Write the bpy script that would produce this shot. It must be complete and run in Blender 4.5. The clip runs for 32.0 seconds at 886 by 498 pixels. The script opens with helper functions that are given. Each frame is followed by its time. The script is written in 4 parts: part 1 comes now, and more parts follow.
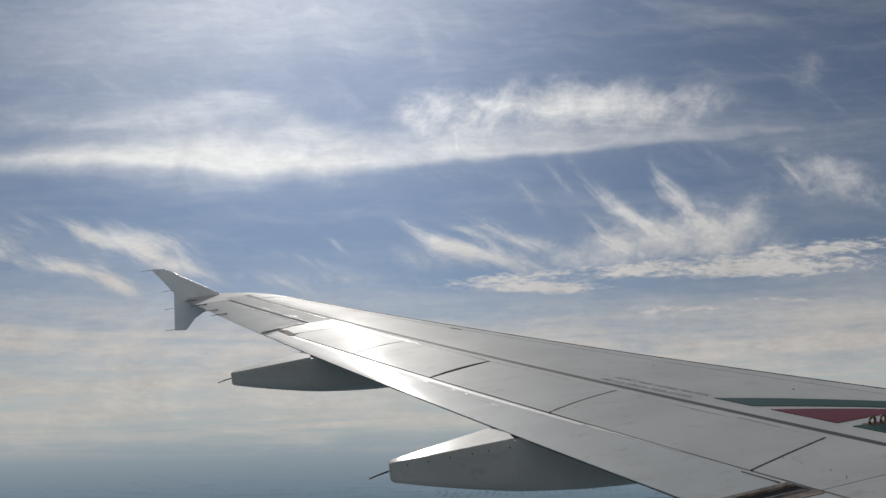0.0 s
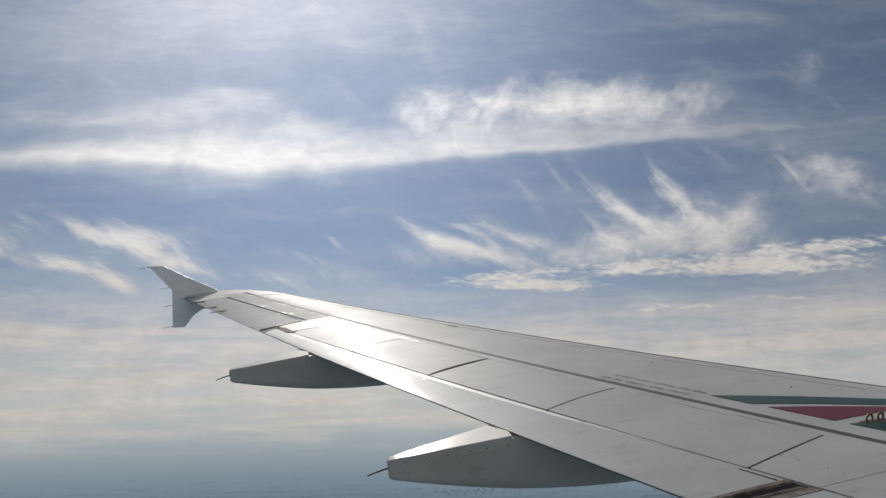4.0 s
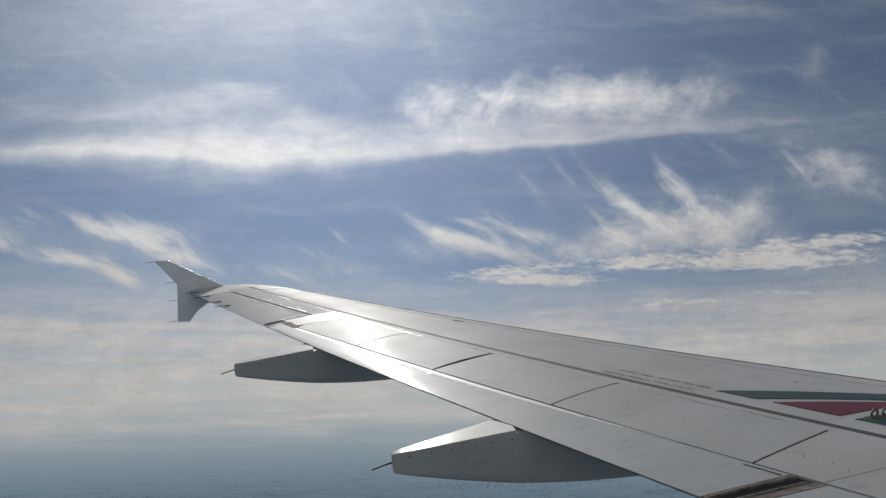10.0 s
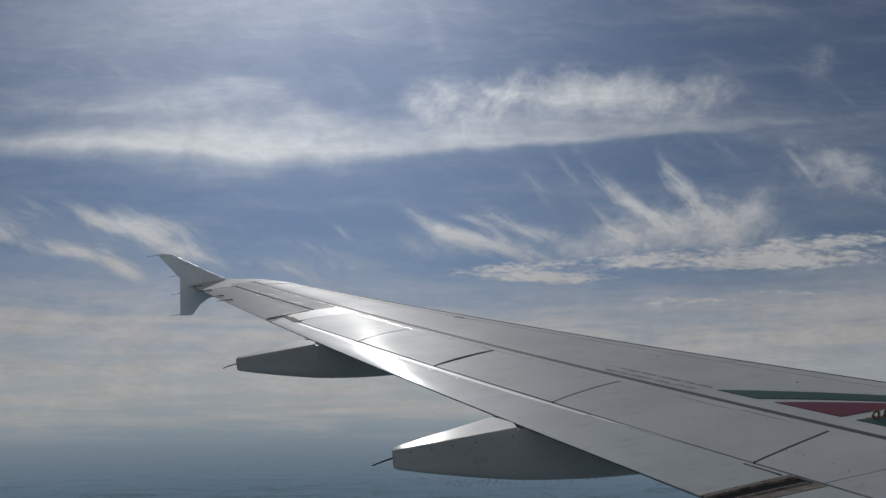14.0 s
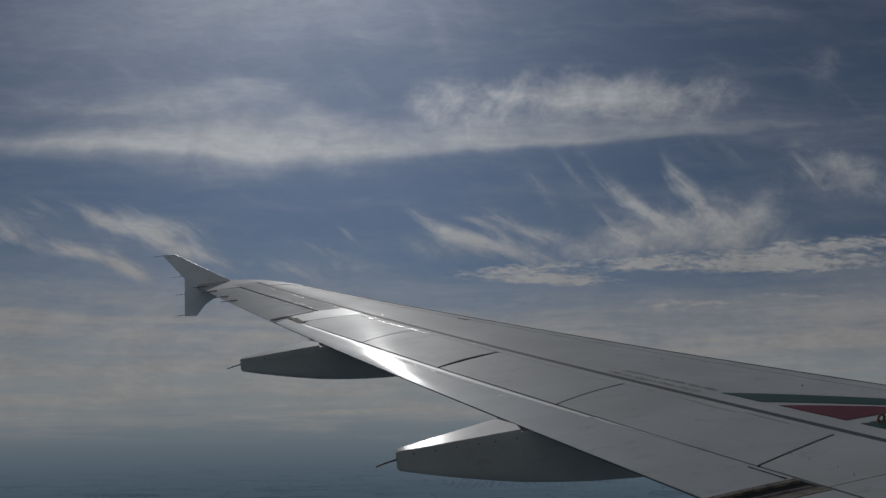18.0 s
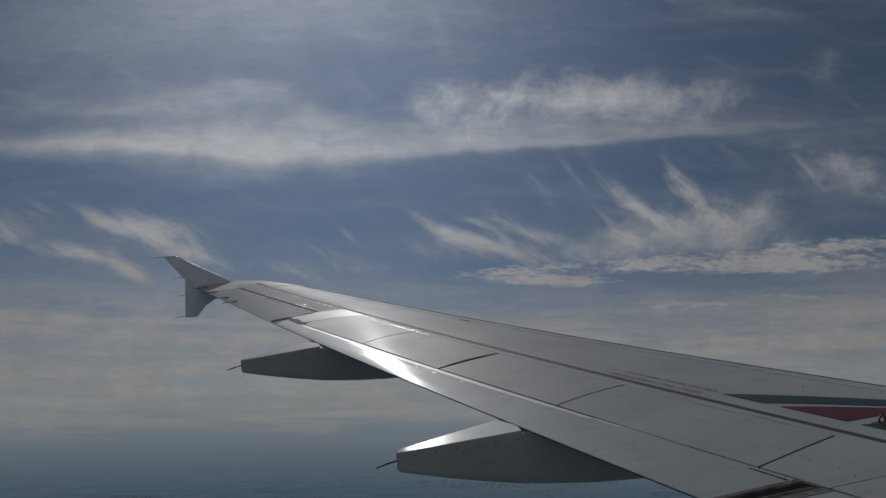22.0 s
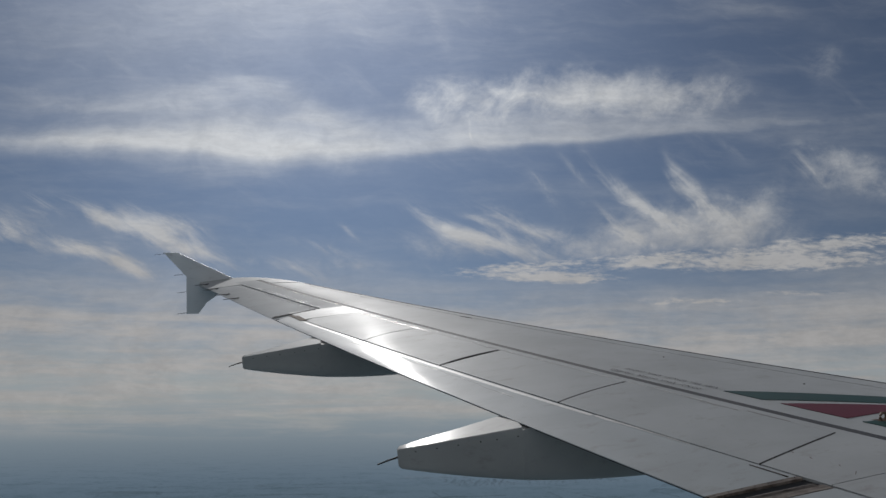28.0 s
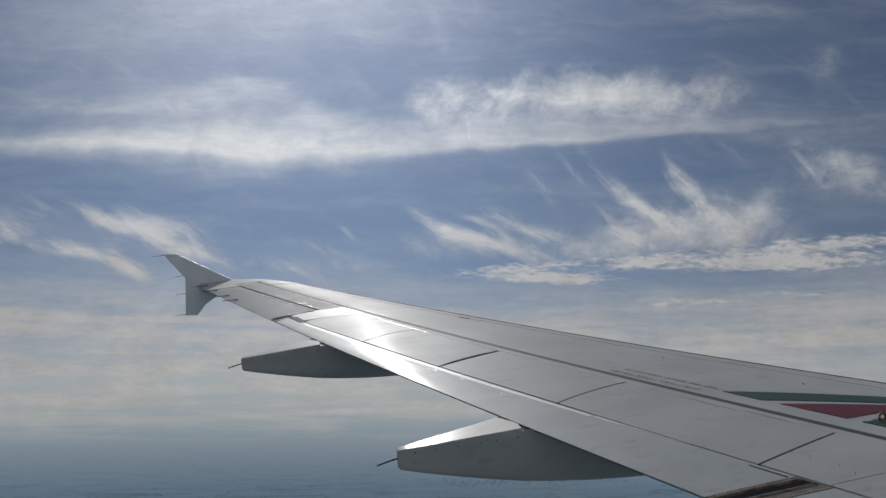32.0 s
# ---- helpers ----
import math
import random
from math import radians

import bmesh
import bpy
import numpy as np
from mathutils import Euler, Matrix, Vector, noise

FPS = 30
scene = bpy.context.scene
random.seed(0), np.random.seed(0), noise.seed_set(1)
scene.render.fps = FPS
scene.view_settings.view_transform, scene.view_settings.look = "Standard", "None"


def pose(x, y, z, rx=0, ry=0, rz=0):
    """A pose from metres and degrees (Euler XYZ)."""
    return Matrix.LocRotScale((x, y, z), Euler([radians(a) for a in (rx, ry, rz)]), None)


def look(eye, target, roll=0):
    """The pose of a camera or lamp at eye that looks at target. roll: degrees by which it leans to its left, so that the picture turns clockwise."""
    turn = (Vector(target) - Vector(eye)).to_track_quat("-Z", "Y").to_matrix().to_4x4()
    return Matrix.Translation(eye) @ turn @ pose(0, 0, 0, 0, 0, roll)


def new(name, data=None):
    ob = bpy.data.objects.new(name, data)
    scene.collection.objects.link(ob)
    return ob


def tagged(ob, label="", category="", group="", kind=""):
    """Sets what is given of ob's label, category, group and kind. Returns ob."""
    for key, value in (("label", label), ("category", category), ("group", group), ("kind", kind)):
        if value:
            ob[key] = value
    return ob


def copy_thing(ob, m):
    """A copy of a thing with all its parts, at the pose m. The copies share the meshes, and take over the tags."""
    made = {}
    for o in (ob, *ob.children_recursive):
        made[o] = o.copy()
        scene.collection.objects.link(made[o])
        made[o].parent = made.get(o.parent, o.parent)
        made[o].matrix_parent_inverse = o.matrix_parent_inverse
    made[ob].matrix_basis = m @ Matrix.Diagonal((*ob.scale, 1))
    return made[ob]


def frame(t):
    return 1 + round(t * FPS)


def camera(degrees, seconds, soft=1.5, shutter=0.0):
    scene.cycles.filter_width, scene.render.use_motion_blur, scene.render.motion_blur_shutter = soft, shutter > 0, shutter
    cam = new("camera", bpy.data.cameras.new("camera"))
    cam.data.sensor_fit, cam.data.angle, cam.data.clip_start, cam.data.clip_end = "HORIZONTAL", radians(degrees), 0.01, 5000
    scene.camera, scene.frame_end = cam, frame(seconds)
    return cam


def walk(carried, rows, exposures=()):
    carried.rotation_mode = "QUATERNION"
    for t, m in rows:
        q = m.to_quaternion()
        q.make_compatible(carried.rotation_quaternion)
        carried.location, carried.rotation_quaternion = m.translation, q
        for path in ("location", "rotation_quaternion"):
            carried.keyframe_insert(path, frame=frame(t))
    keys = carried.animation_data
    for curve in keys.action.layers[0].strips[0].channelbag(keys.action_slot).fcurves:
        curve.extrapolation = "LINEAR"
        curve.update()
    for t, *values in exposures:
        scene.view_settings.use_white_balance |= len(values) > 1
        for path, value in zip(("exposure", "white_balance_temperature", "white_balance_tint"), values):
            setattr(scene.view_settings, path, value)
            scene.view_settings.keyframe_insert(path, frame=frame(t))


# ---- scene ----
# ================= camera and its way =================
ALT = 280.0                    # seat height over the fields, set low to bring ground into the camera's view
cam = camera(58.0, 32.0)
TURNS = [
    (0, 102.803, 1.038, -0.661), (0.5, 102.734, 1.128, -0.712), (1, 102.761, 1.201, -0.778), (1.5, 102.796, 1.210, -0.843),
    (2, 102.766, 1.144, -0.873), (2.5, 102.720, 1.110, -0.871), (3, 102.691, 1.120, -0.852), (3.5, 102.671, 1.106, -0.821),
    (5.5, 102.466, 0.546, -0.753), (6, 102.499, 0.501, -0.724), (6.5, 102.513, 0.489, -0.693), (7, 102.500, 0.538, -0.653),
    (7.5, 102.471, 0.609, -0.618), (8, 102.457, 0.663, -0.612), (8.5, 102.437, 0.703, -0.604), (9, 102.364, 0.769, -0.556),
    (9.5, 102.279, 0.848, -0.492), (10, 102.247, 0.884, -0.493), (10.5, 102.231, 0.887, -0.577), (11, 102.213, 0.876, -0.625),
    (11.5, 102.200, 0.803, -0.584), (12, 102.129, 0.628, -0.533), (12.5, 102.005, 0.453, -0.519), (13, 101.929, 0.366, -0.516),
    (13.5, 101.938, 0.306, -0.477), (14, 101.992, 0.255, -0.424), (14.5, 102.045, 0.252, -0.393), (16.5, 102.036, 0.097, -0.337),
    (17, 102.041, 0.054, -0.276), (17.5, 102.070, 0.016, -0.214), (18, 102.108, 0.003, -0.160), (18.5, 102.126, -0.002, -0.125),
    (19, 102.129, -0.009, -0.122), (19.5, 102.126, -0.004, -0.154), (20, 102.123, 0.003, -0.179), (20.5, 102.138, 0.006, -0.174),
    (21, 102.174, -0.003, -0.155), (21.5, 102.194, -0.013, -0.140), (22, 102.188, -0.005, -0.125), (22.5, 102.167, 0.000, -0.105),
    (23, 102.115, -0.027, -0.079), (23.5, 102.048, -0.049, -0.044), (24, 102.009, 0.008, -0.019), (24.5, 102.004, 0.131, -0.031),
    (25, 102.016, 0.215, -0.065), (25.5, 102.030, 0.191, -0.107), (27.5, 101.940, -0.019, -0.080), (28, 101.958, -0.056, -0.054),
    (28.5, 101.975, -0.101, -0.022), (29, 101.998, -0.129, -0.009), (29.5, 102.025, -0.107, -0.020), (30, 102.028, -0.067, -0.050),
    (30.5, 102.009, -0.029, -0.077), (31, 102.009, 0.005, -0.082), (31.5, 102.026, 0.041, -0.089), (32, 102.032, 0.079, -0.093),
]
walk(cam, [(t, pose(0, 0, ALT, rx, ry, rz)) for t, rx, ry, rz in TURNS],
     exposures=[(0, 0.1, 6800, 10), (1.5, 0.1, 6900, 10), (3.5, 0.2, 6950, 11), (6, 0.32, 7000, 11), (7.5, 0.2, 6950, 11),
                (9, 0.1, 6800, 10), (12, -0.05, 6600, 10), (13, -0.12, 6500, 10), (14, -0.36, 6400, 10), (17, -0.65, 6400, 10), (18, -1.06, 6400, 10), (19, -1.00, 6400, 10),
                (20, -1.08, 6400, 10), (21, -1.12, 6400, 10), (22, -1.02, 6400, 10), (23, -0.54, 6400, 10), (25, -0.45, 6400, 10), (28, -0.38, 6500, 10),
                (30, -0.3, 6500, 10), (32, -0.2, 6500, 10)])

# ================= sky, sun and haze =================
SUN_EL, SUN_AZ = 34.5, -9.2    # degrees: height, and turn from straight ahead to the right
sun_dir = Vector((math.sin(radians(SUN_AZ)) * math.cos(radians(SUN_EL)),
                  math.cos(radians(SUN_AZ)) * math.cos(radians(SUN_EL)), math.sin(radians(SUN_EL))))
sun = new("sun", bpy.data.lights.new("sun", "SUN"))
sun.data.energy, sun.data.angle, sun.data.color = 2.2, radians(0.53), (1.0, 0.98, 0.955)
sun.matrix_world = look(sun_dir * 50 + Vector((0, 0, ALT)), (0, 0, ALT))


class Net:
    """Short hand for building a node tree."""

    def __init__(self, tree):
        self.t = tree
        tree.nodes.clear()

    def node(self, kind):
        return self.t.nodes.new(kind)

    def put(self, sock, v):
        if isinstance(v, bpy.types.NodeSocket):
            self.t.links.new(v, sock)
        elif v is not None:
            sock.default_value = v

    def m(self, op, a, b=None, c=None, clamp=False):
        n = self.node("ShaderNodeMath")
        n.operation, n.use_clamp = op, clamp
        for i, v in enumerate((a, b, c)):
            self.put(n.inputs[i], v)
        return n.outputs[0]

    def add(self, a, b):
        return self.m("ADD", a, b)

    def mul(self, a, b):
        return self.m("MULTIPLY", a, b)

    def smooth(self, x, lo, hi, a=0.0, b=1.0):
        n = self.node("ShaderNodeMapRange")
        n.interpolation_type = "SMOOTHSTEP"
        for i, v in enumerate((x, lo, hi, a, b)):
            self.put(n.inputs[i], v)
        return n.outputs[0]

    def xyz(self, x, y, z=0.0):
        n = self.node("ShaderNodeCombineXYZ")
        for i, v in enumerate((x, y, z)):
            self.put(n.inputs[i], v)
        return n.outputs[0]

    def split(self, v):
        n = self.node("ShaderNodeSeparateXYZ")
        self.put(n.inputs[0], v)
        return n.outputs[0], n.outputs[1], n.outputs[2]

    def noise(self, vec, scale, detail=5.0, rough=0.55, warp=0.0):
        n = self.node("ShaderNodeTexNoise")
        self.put(n.inputs["Vector"], vec)
        for k, v in (("Scale", scale), ("Detail", detail), ("Roughness", rough), ("Distortion", warp)):
            n.inputs[k].default_value = v
        return n.outputs["Fac"]

    def mix(self, f, a, b):
        n = self.node("ShaderNodeMix")
        n.data_type = "RGBA"
        self.put(n.inputs["Factor"], f)
        for s, v in ((n.inputs[6], a), (n.inputs[7], b)):
            self.put(s, (*v, 1.0) if isinstance(v, tuple) else v)
        return n.outputs[2]

    def out(self, kind, shader):
        n = self.node(kind)
        self.t.links.new(shader, n.inputs[0])


world = bpy.data.worlds.new("sky")
scene.world = world
world.use_nodes = True
w = Net(world.node_tree)
heading = w.node("ShaderNodeTexCoord").outputs["Generated"]
dx, dy, dz = w.split(heading)
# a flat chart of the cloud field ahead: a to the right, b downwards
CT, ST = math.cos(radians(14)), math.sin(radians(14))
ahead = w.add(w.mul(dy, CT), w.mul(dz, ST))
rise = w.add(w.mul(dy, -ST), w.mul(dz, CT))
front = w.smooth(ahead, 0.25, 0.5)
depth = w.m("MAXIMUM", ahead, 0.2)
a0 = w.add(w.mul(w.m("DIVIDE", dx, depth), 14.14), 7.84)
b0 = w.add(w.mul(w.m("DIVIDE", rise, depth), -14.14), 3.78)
# wind-drawn distortion of the chart
wa = w.m("SUBTRACT", w.noise(w.xyz(a0, b0, 3.1), 0.5, 2.0), 0.5)
wb = w.m("SUBTRACT", w.noise(w.xyz(a0, b0, 8.7), 0.7, 2.5), 0.5)
a1 = w.add(a0, w.mul(wa, 0.55))
b1 = w.add(b0, w.mul(wb, 0.30))
DIAG = radians(27)
along = w.add(w.mul(a1, math.cos(DIAG)), w.mul(b1, math.sin(DIAG)))
cross = w.add(w.mul(a1, -math.sin(DIAG)), w.mul(b1, math.cos(DIAG)))
STEEP = radians(46)
along2 = w.add(w.mul(a1, math.cos(STEEP)), w.mul(b1, math.sin(STEEP)))
cross2 = w.add(w.mul(a1, -math.sin(STEEP)), w.mul(b1, math.cos(STEEP)))
fibre = w.noise(w.xyz(w.mul(along, 0.50), w.mul(cross, 1.8), 0.0), 1.25, 10.0, 0.62, 0.45)
strand = w.noise(w.xyz(w.mul(along, 0.62), w.mul(cross, 2.1), 4.0), 2.4, 8.0, 0.62, 0.5)
strand_steep = w.noise(w.xyz(w.mul(along2, 0.6), w.mul(cross2, 1.8), 6.0), 2.1, 8.0, 0.62, 0.6)
plume = w.noise(w.xyz(w.mul(w.add(a1, w.mul(b1, 0.7)), 1.0), w.mul(w.m("SUBTRACT", b1, w.mul(a1, 0.35)), 0.8), 7.5), 1.6, 10.0, 0.64, 0.35)
level = w.noise(w.xyz(w.mul(a1, 0.30), w.mul(b1, 1.9), 5.0), 1.1, 8.0, 0.6, 0.1)
fluff = w.noise(w.xyz(a1, w.mul(b1, 1.25), 2.0), 1.35, 10.0, 0.62, 0.35)
patchy = w.noise(w.xyz(w.mul(a1, 0.36), w.mul(b1, 1.5), 12.0), 1.7, 8.0, 0.60, 0.2)
ripple = w.noise(w.xyz(w.mul(a1, 0.62), w.mul(b1, 2.3), 9.0), 6.0, 7.0, 0.62, 0.1)


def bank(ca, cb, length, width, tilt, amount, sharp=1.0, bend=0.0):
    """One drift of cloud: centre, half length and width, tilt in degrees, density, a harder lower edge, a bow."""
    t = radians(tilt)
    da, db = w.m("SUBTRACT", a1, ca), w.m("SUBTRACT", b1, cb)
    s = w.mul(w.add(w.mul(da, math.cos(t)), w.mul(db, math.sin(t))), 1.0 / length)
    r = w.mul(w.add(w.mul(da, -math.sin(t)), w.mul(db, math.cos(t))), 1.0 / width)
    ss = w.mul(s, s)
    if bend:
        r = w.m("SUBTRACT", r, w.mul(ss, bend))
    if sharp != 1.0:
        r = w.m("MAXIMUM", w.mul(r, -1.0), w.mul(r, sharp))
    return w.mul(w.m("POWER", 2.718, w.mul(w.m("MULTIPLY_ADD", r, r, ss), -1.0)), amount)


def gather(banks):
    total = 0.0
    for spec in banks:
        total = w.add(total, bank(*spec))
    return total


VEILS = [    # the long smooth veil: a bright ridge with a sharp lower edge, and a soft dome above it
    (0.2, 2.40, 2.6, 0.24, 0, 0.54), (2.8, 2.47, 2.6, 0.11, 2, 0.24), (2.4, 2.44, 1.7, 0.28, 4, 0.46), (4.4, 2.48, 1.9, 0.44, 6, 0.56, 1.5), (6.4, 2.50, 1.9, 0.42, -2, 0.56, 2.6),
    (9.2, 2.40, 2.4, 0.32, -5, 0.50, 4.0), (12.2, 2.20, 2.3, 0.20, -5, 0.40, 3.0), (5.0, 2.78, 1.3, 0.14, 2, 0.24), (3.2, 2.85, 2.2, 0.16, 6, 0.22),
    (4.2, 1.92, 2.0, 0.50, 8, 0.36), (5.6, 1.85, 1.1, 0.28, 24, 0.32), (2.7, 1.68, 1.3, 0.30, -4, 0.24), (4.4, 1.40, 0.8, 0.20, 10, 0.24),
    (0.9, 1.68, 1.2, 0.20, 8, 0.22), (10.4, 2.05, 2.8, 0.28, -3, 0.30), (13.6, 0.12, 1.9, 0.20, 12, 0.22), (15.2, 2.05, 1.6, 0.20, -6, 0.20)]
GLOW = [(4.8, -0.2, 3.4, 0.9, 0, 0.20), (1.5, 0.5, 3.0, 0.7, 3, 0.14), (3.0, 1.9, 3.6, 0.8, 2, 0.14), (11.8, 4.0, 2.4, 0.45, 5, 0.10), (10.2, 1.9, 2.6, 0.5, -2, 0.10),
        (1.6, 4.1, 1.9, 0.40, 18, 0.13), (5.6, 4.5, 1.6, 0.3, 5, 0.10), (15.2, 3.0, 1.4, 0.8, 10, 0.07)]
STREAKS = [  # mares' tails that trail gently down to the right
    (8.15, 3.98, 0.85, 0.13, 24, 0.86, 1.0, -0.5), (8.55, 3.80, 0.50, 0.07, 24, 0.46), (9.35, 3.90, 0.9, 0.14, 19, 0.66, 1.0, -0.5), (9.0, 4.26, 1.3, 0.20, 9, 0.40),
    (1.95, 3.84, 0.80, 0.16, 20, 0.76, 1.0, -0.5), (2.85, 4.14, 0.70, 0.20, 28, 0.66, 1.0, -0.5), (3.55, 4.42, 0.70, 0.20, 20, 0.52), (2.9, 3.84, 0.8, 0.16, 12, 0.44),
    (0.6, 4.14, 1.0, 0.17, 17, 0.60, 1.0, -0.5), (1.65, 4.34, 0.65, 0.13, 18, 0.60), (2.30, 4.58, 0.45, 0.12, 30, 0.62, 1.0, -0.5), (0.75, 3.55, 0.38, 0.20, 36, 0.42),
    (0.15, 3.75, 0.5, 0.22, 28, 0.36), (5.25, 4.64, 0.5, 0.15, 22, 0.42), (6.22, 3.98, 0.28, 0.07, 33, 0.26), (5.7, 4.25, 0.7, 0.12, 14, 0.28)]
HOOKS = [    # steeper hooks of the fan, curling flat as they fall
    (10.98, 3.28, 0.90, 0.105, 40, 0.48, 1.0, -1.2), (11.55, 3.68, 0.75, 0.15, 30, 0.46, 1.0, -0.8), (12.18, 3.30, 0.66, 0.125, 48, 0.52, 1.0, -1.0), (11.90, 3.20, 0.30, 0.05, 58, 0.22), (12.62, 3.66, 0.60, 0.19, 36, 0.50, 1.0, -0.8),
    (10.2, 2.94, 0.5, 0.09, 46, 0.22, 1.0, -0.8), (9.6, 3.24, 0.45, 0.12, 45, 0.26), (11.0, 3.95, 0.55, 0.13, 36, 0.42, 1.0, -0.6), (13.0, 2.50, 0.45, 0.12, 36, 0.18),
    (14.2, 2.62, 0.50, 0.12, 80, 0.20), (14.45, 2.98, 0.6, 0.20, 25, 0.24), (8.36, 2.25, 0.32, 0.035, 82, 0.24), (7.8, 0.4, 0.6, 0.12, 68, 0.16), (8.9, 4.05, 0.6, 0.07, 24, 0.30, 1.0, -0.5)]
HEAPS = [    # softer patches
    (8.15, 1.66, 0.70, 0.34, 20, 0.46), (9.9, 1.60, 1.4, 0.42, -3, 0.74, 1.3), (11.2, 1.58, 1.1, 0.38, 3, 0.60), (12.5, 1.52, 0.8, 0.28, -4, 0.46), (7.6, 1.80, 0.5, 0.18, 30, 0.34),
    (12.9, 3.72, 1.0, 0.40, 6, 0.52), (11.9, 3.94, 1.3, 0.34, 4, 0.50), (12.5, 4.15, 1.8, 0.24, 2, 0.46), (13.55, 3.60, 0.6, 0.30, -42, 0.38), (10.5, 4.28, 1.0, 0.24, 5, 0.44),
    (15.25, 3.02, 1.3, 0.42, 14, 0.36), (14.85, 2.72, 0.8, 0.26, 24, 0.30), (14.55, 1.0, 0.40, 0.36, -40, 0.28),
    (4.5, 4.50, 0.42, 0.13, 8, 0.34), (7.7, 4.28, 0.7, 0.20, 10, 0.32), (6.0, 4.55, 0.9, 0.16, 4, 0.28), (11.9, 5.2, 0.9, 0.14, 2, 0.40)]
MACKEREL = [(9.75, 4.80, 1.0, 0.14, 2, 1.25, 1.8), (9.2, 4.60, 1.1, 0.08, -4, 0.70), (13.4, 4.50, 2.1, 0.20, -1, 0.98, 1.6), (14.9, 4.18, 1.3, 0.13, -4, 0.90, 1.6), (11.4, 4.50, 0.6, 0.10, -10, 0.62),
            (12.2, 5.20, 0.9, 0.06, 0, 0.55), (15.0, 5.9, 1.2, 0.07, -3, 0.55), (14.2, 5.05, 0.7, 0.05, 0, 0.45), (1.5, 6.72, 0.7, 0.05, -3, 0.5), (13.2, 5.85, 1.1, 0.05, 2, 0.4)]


def torn(mask, grain, pull, lo, hi, top):
    """Cloud density: a soft mask whose edge is frayed by noise."""
    bite = w.mul(w.m("SUBTRACT", grain, 0.5), w.smooth(mask, 0.0, 0.30, 0.0, pull))
    return w.mul(w.smooth(w.add(bite, mask), lo, hi), top)


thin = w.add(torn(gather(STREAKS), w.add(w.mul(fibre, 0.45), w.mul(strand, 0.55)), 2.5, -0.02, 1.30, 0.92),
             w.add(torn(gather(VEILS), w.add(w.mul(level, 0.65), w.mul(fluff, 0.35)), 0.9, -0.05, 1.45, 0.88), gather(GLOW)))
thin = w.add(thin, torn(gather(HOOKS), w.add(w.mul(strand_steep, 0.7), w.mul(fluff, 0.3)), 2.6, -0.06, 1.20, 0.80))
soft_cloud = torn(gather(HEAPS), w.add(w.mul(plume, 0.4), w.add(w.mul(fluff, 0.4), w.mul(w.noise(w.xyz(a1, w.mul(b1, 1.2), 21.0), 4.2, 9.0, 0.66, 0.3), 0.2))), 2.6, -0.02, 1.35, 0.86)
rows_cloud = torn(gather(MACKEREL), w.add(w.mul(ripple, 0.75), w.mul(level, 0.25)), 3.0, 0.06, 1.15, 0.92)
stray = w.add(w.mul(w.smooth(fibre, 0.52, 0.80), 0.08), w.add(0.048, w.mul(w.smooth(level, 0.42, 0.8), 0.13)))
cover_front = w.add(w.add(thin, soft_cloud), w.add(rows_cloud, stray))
# unseen clouds where the chart ends, thickened to brighten sides facing the camera
around = w.smooth(w.noise(heading, 2.2, 8.0, 0.6, 0.3), 0.34, 0.66, 0.25, 0.9)
cover = w.mix(front, w.mul(around, 1.0), cover_front)
# light scattered forward near the sun
toward = w.add(w.add(w.mul(dx, sun_dir.x), w.mul(dy, sun_dir.y)), w.mul(dz, sun_dir.z))
glare = w.m("POWER", w.m("MAXIMUM", toward, 0.0), 18.0)
wide_glare = w.m("POWER", w.m("MAXIMUM", toward, 0.0), 5.0)
# layered veil that thickens towards the horizon
band = w.noise(w.xyz(w.mul(dx, 2.0), w.mul(dy, 0.6), w.mul(dz, 34.0)), 1.7, 8.0, 0.58, 0.4)
veil = w.mul(w.smooth(dz, 0.200, 0.085), w.smooth(w.add(w.mul(band, 0.4), w.add(w.mul(level, 0.25), w.mul(patchy, 0.35))), 0.36, 0.60, 0.42, 1.0))
cover = w.add(cover, w.mul(glare, 0.13))
cover = w.m("MINIMUM", w.add(cover, w.mul(veil, w.m("SUBTRACT", 1.0, w.mul(cover, 0.5)))), 0.93)
cloud_col = w.mix(w.smooth(dz, 0.10, 0.30), (0.585, 0.570, 0.560), (0.66, 0.68, 0.70))
cloud_shine = w.add(w.add(0.72, w.mul(wide_glare, 0.16)), w.mul(glare, 0.75))
cloud_shine = w.mul(cloud_shine, w.smooth(w.add(w.mul(fluff, 0.6), w.mul(ripple, 0.4)), 0.34, 0.66, 0.90, 1.08))
air_col = w.mix(w.smooth(dz, 0.045, -0.095), (0.358, 0.410, 0.442), (0.120, 0.178, 0.240))
# far country and its haze painted on the backdrop: fields, woods in true perspective
sink = w.m("MAXIMUM", w.mul(dz, -1.0), 0.012)
far_at = w.xyz(w.m("DIVIDE", dx, sink), w.m("DIVIDE", dy, sink), 0.0)
fields = w.add(w.mul(w.noise(far_at, 1.6, 7.0, 0.62), 0.5), w.mul(w.noise(far_at, 9.0, 5.0, 0.65), 0.5))
seen = w.smooth(dz, -0.015, -0.11, 0.0, 0.55)
air_col = w.mix(w.mul(w.smooth(fields, 0.48, 0.62), seen), air_col, (0.055, 0.098, 0.122))
air_col = w.mix(w.mul(w.smooth(fields, 0.46, 0.36), w.mul(seen, 0.6)), air_col, (0.125, 0.190, 0.220))
dots = w.node("ShaderNodeTexVoronoi")
w.put(dots.inputs["Vector"], far_at)
dots.inputs["Scale"].default_value = 4.0
chance = w.split(dots.outputs["Color"])[0]
village = w.mul(w.smooth(dots.outputs["Distance"], 0.10, 0.04), w.m("GREATER_THAN", chance, 0.86))
air_col = w.mix(w.mul(village, w.mul(seen, 0.9)), air_col, (0.42, 0.45, 0.46))
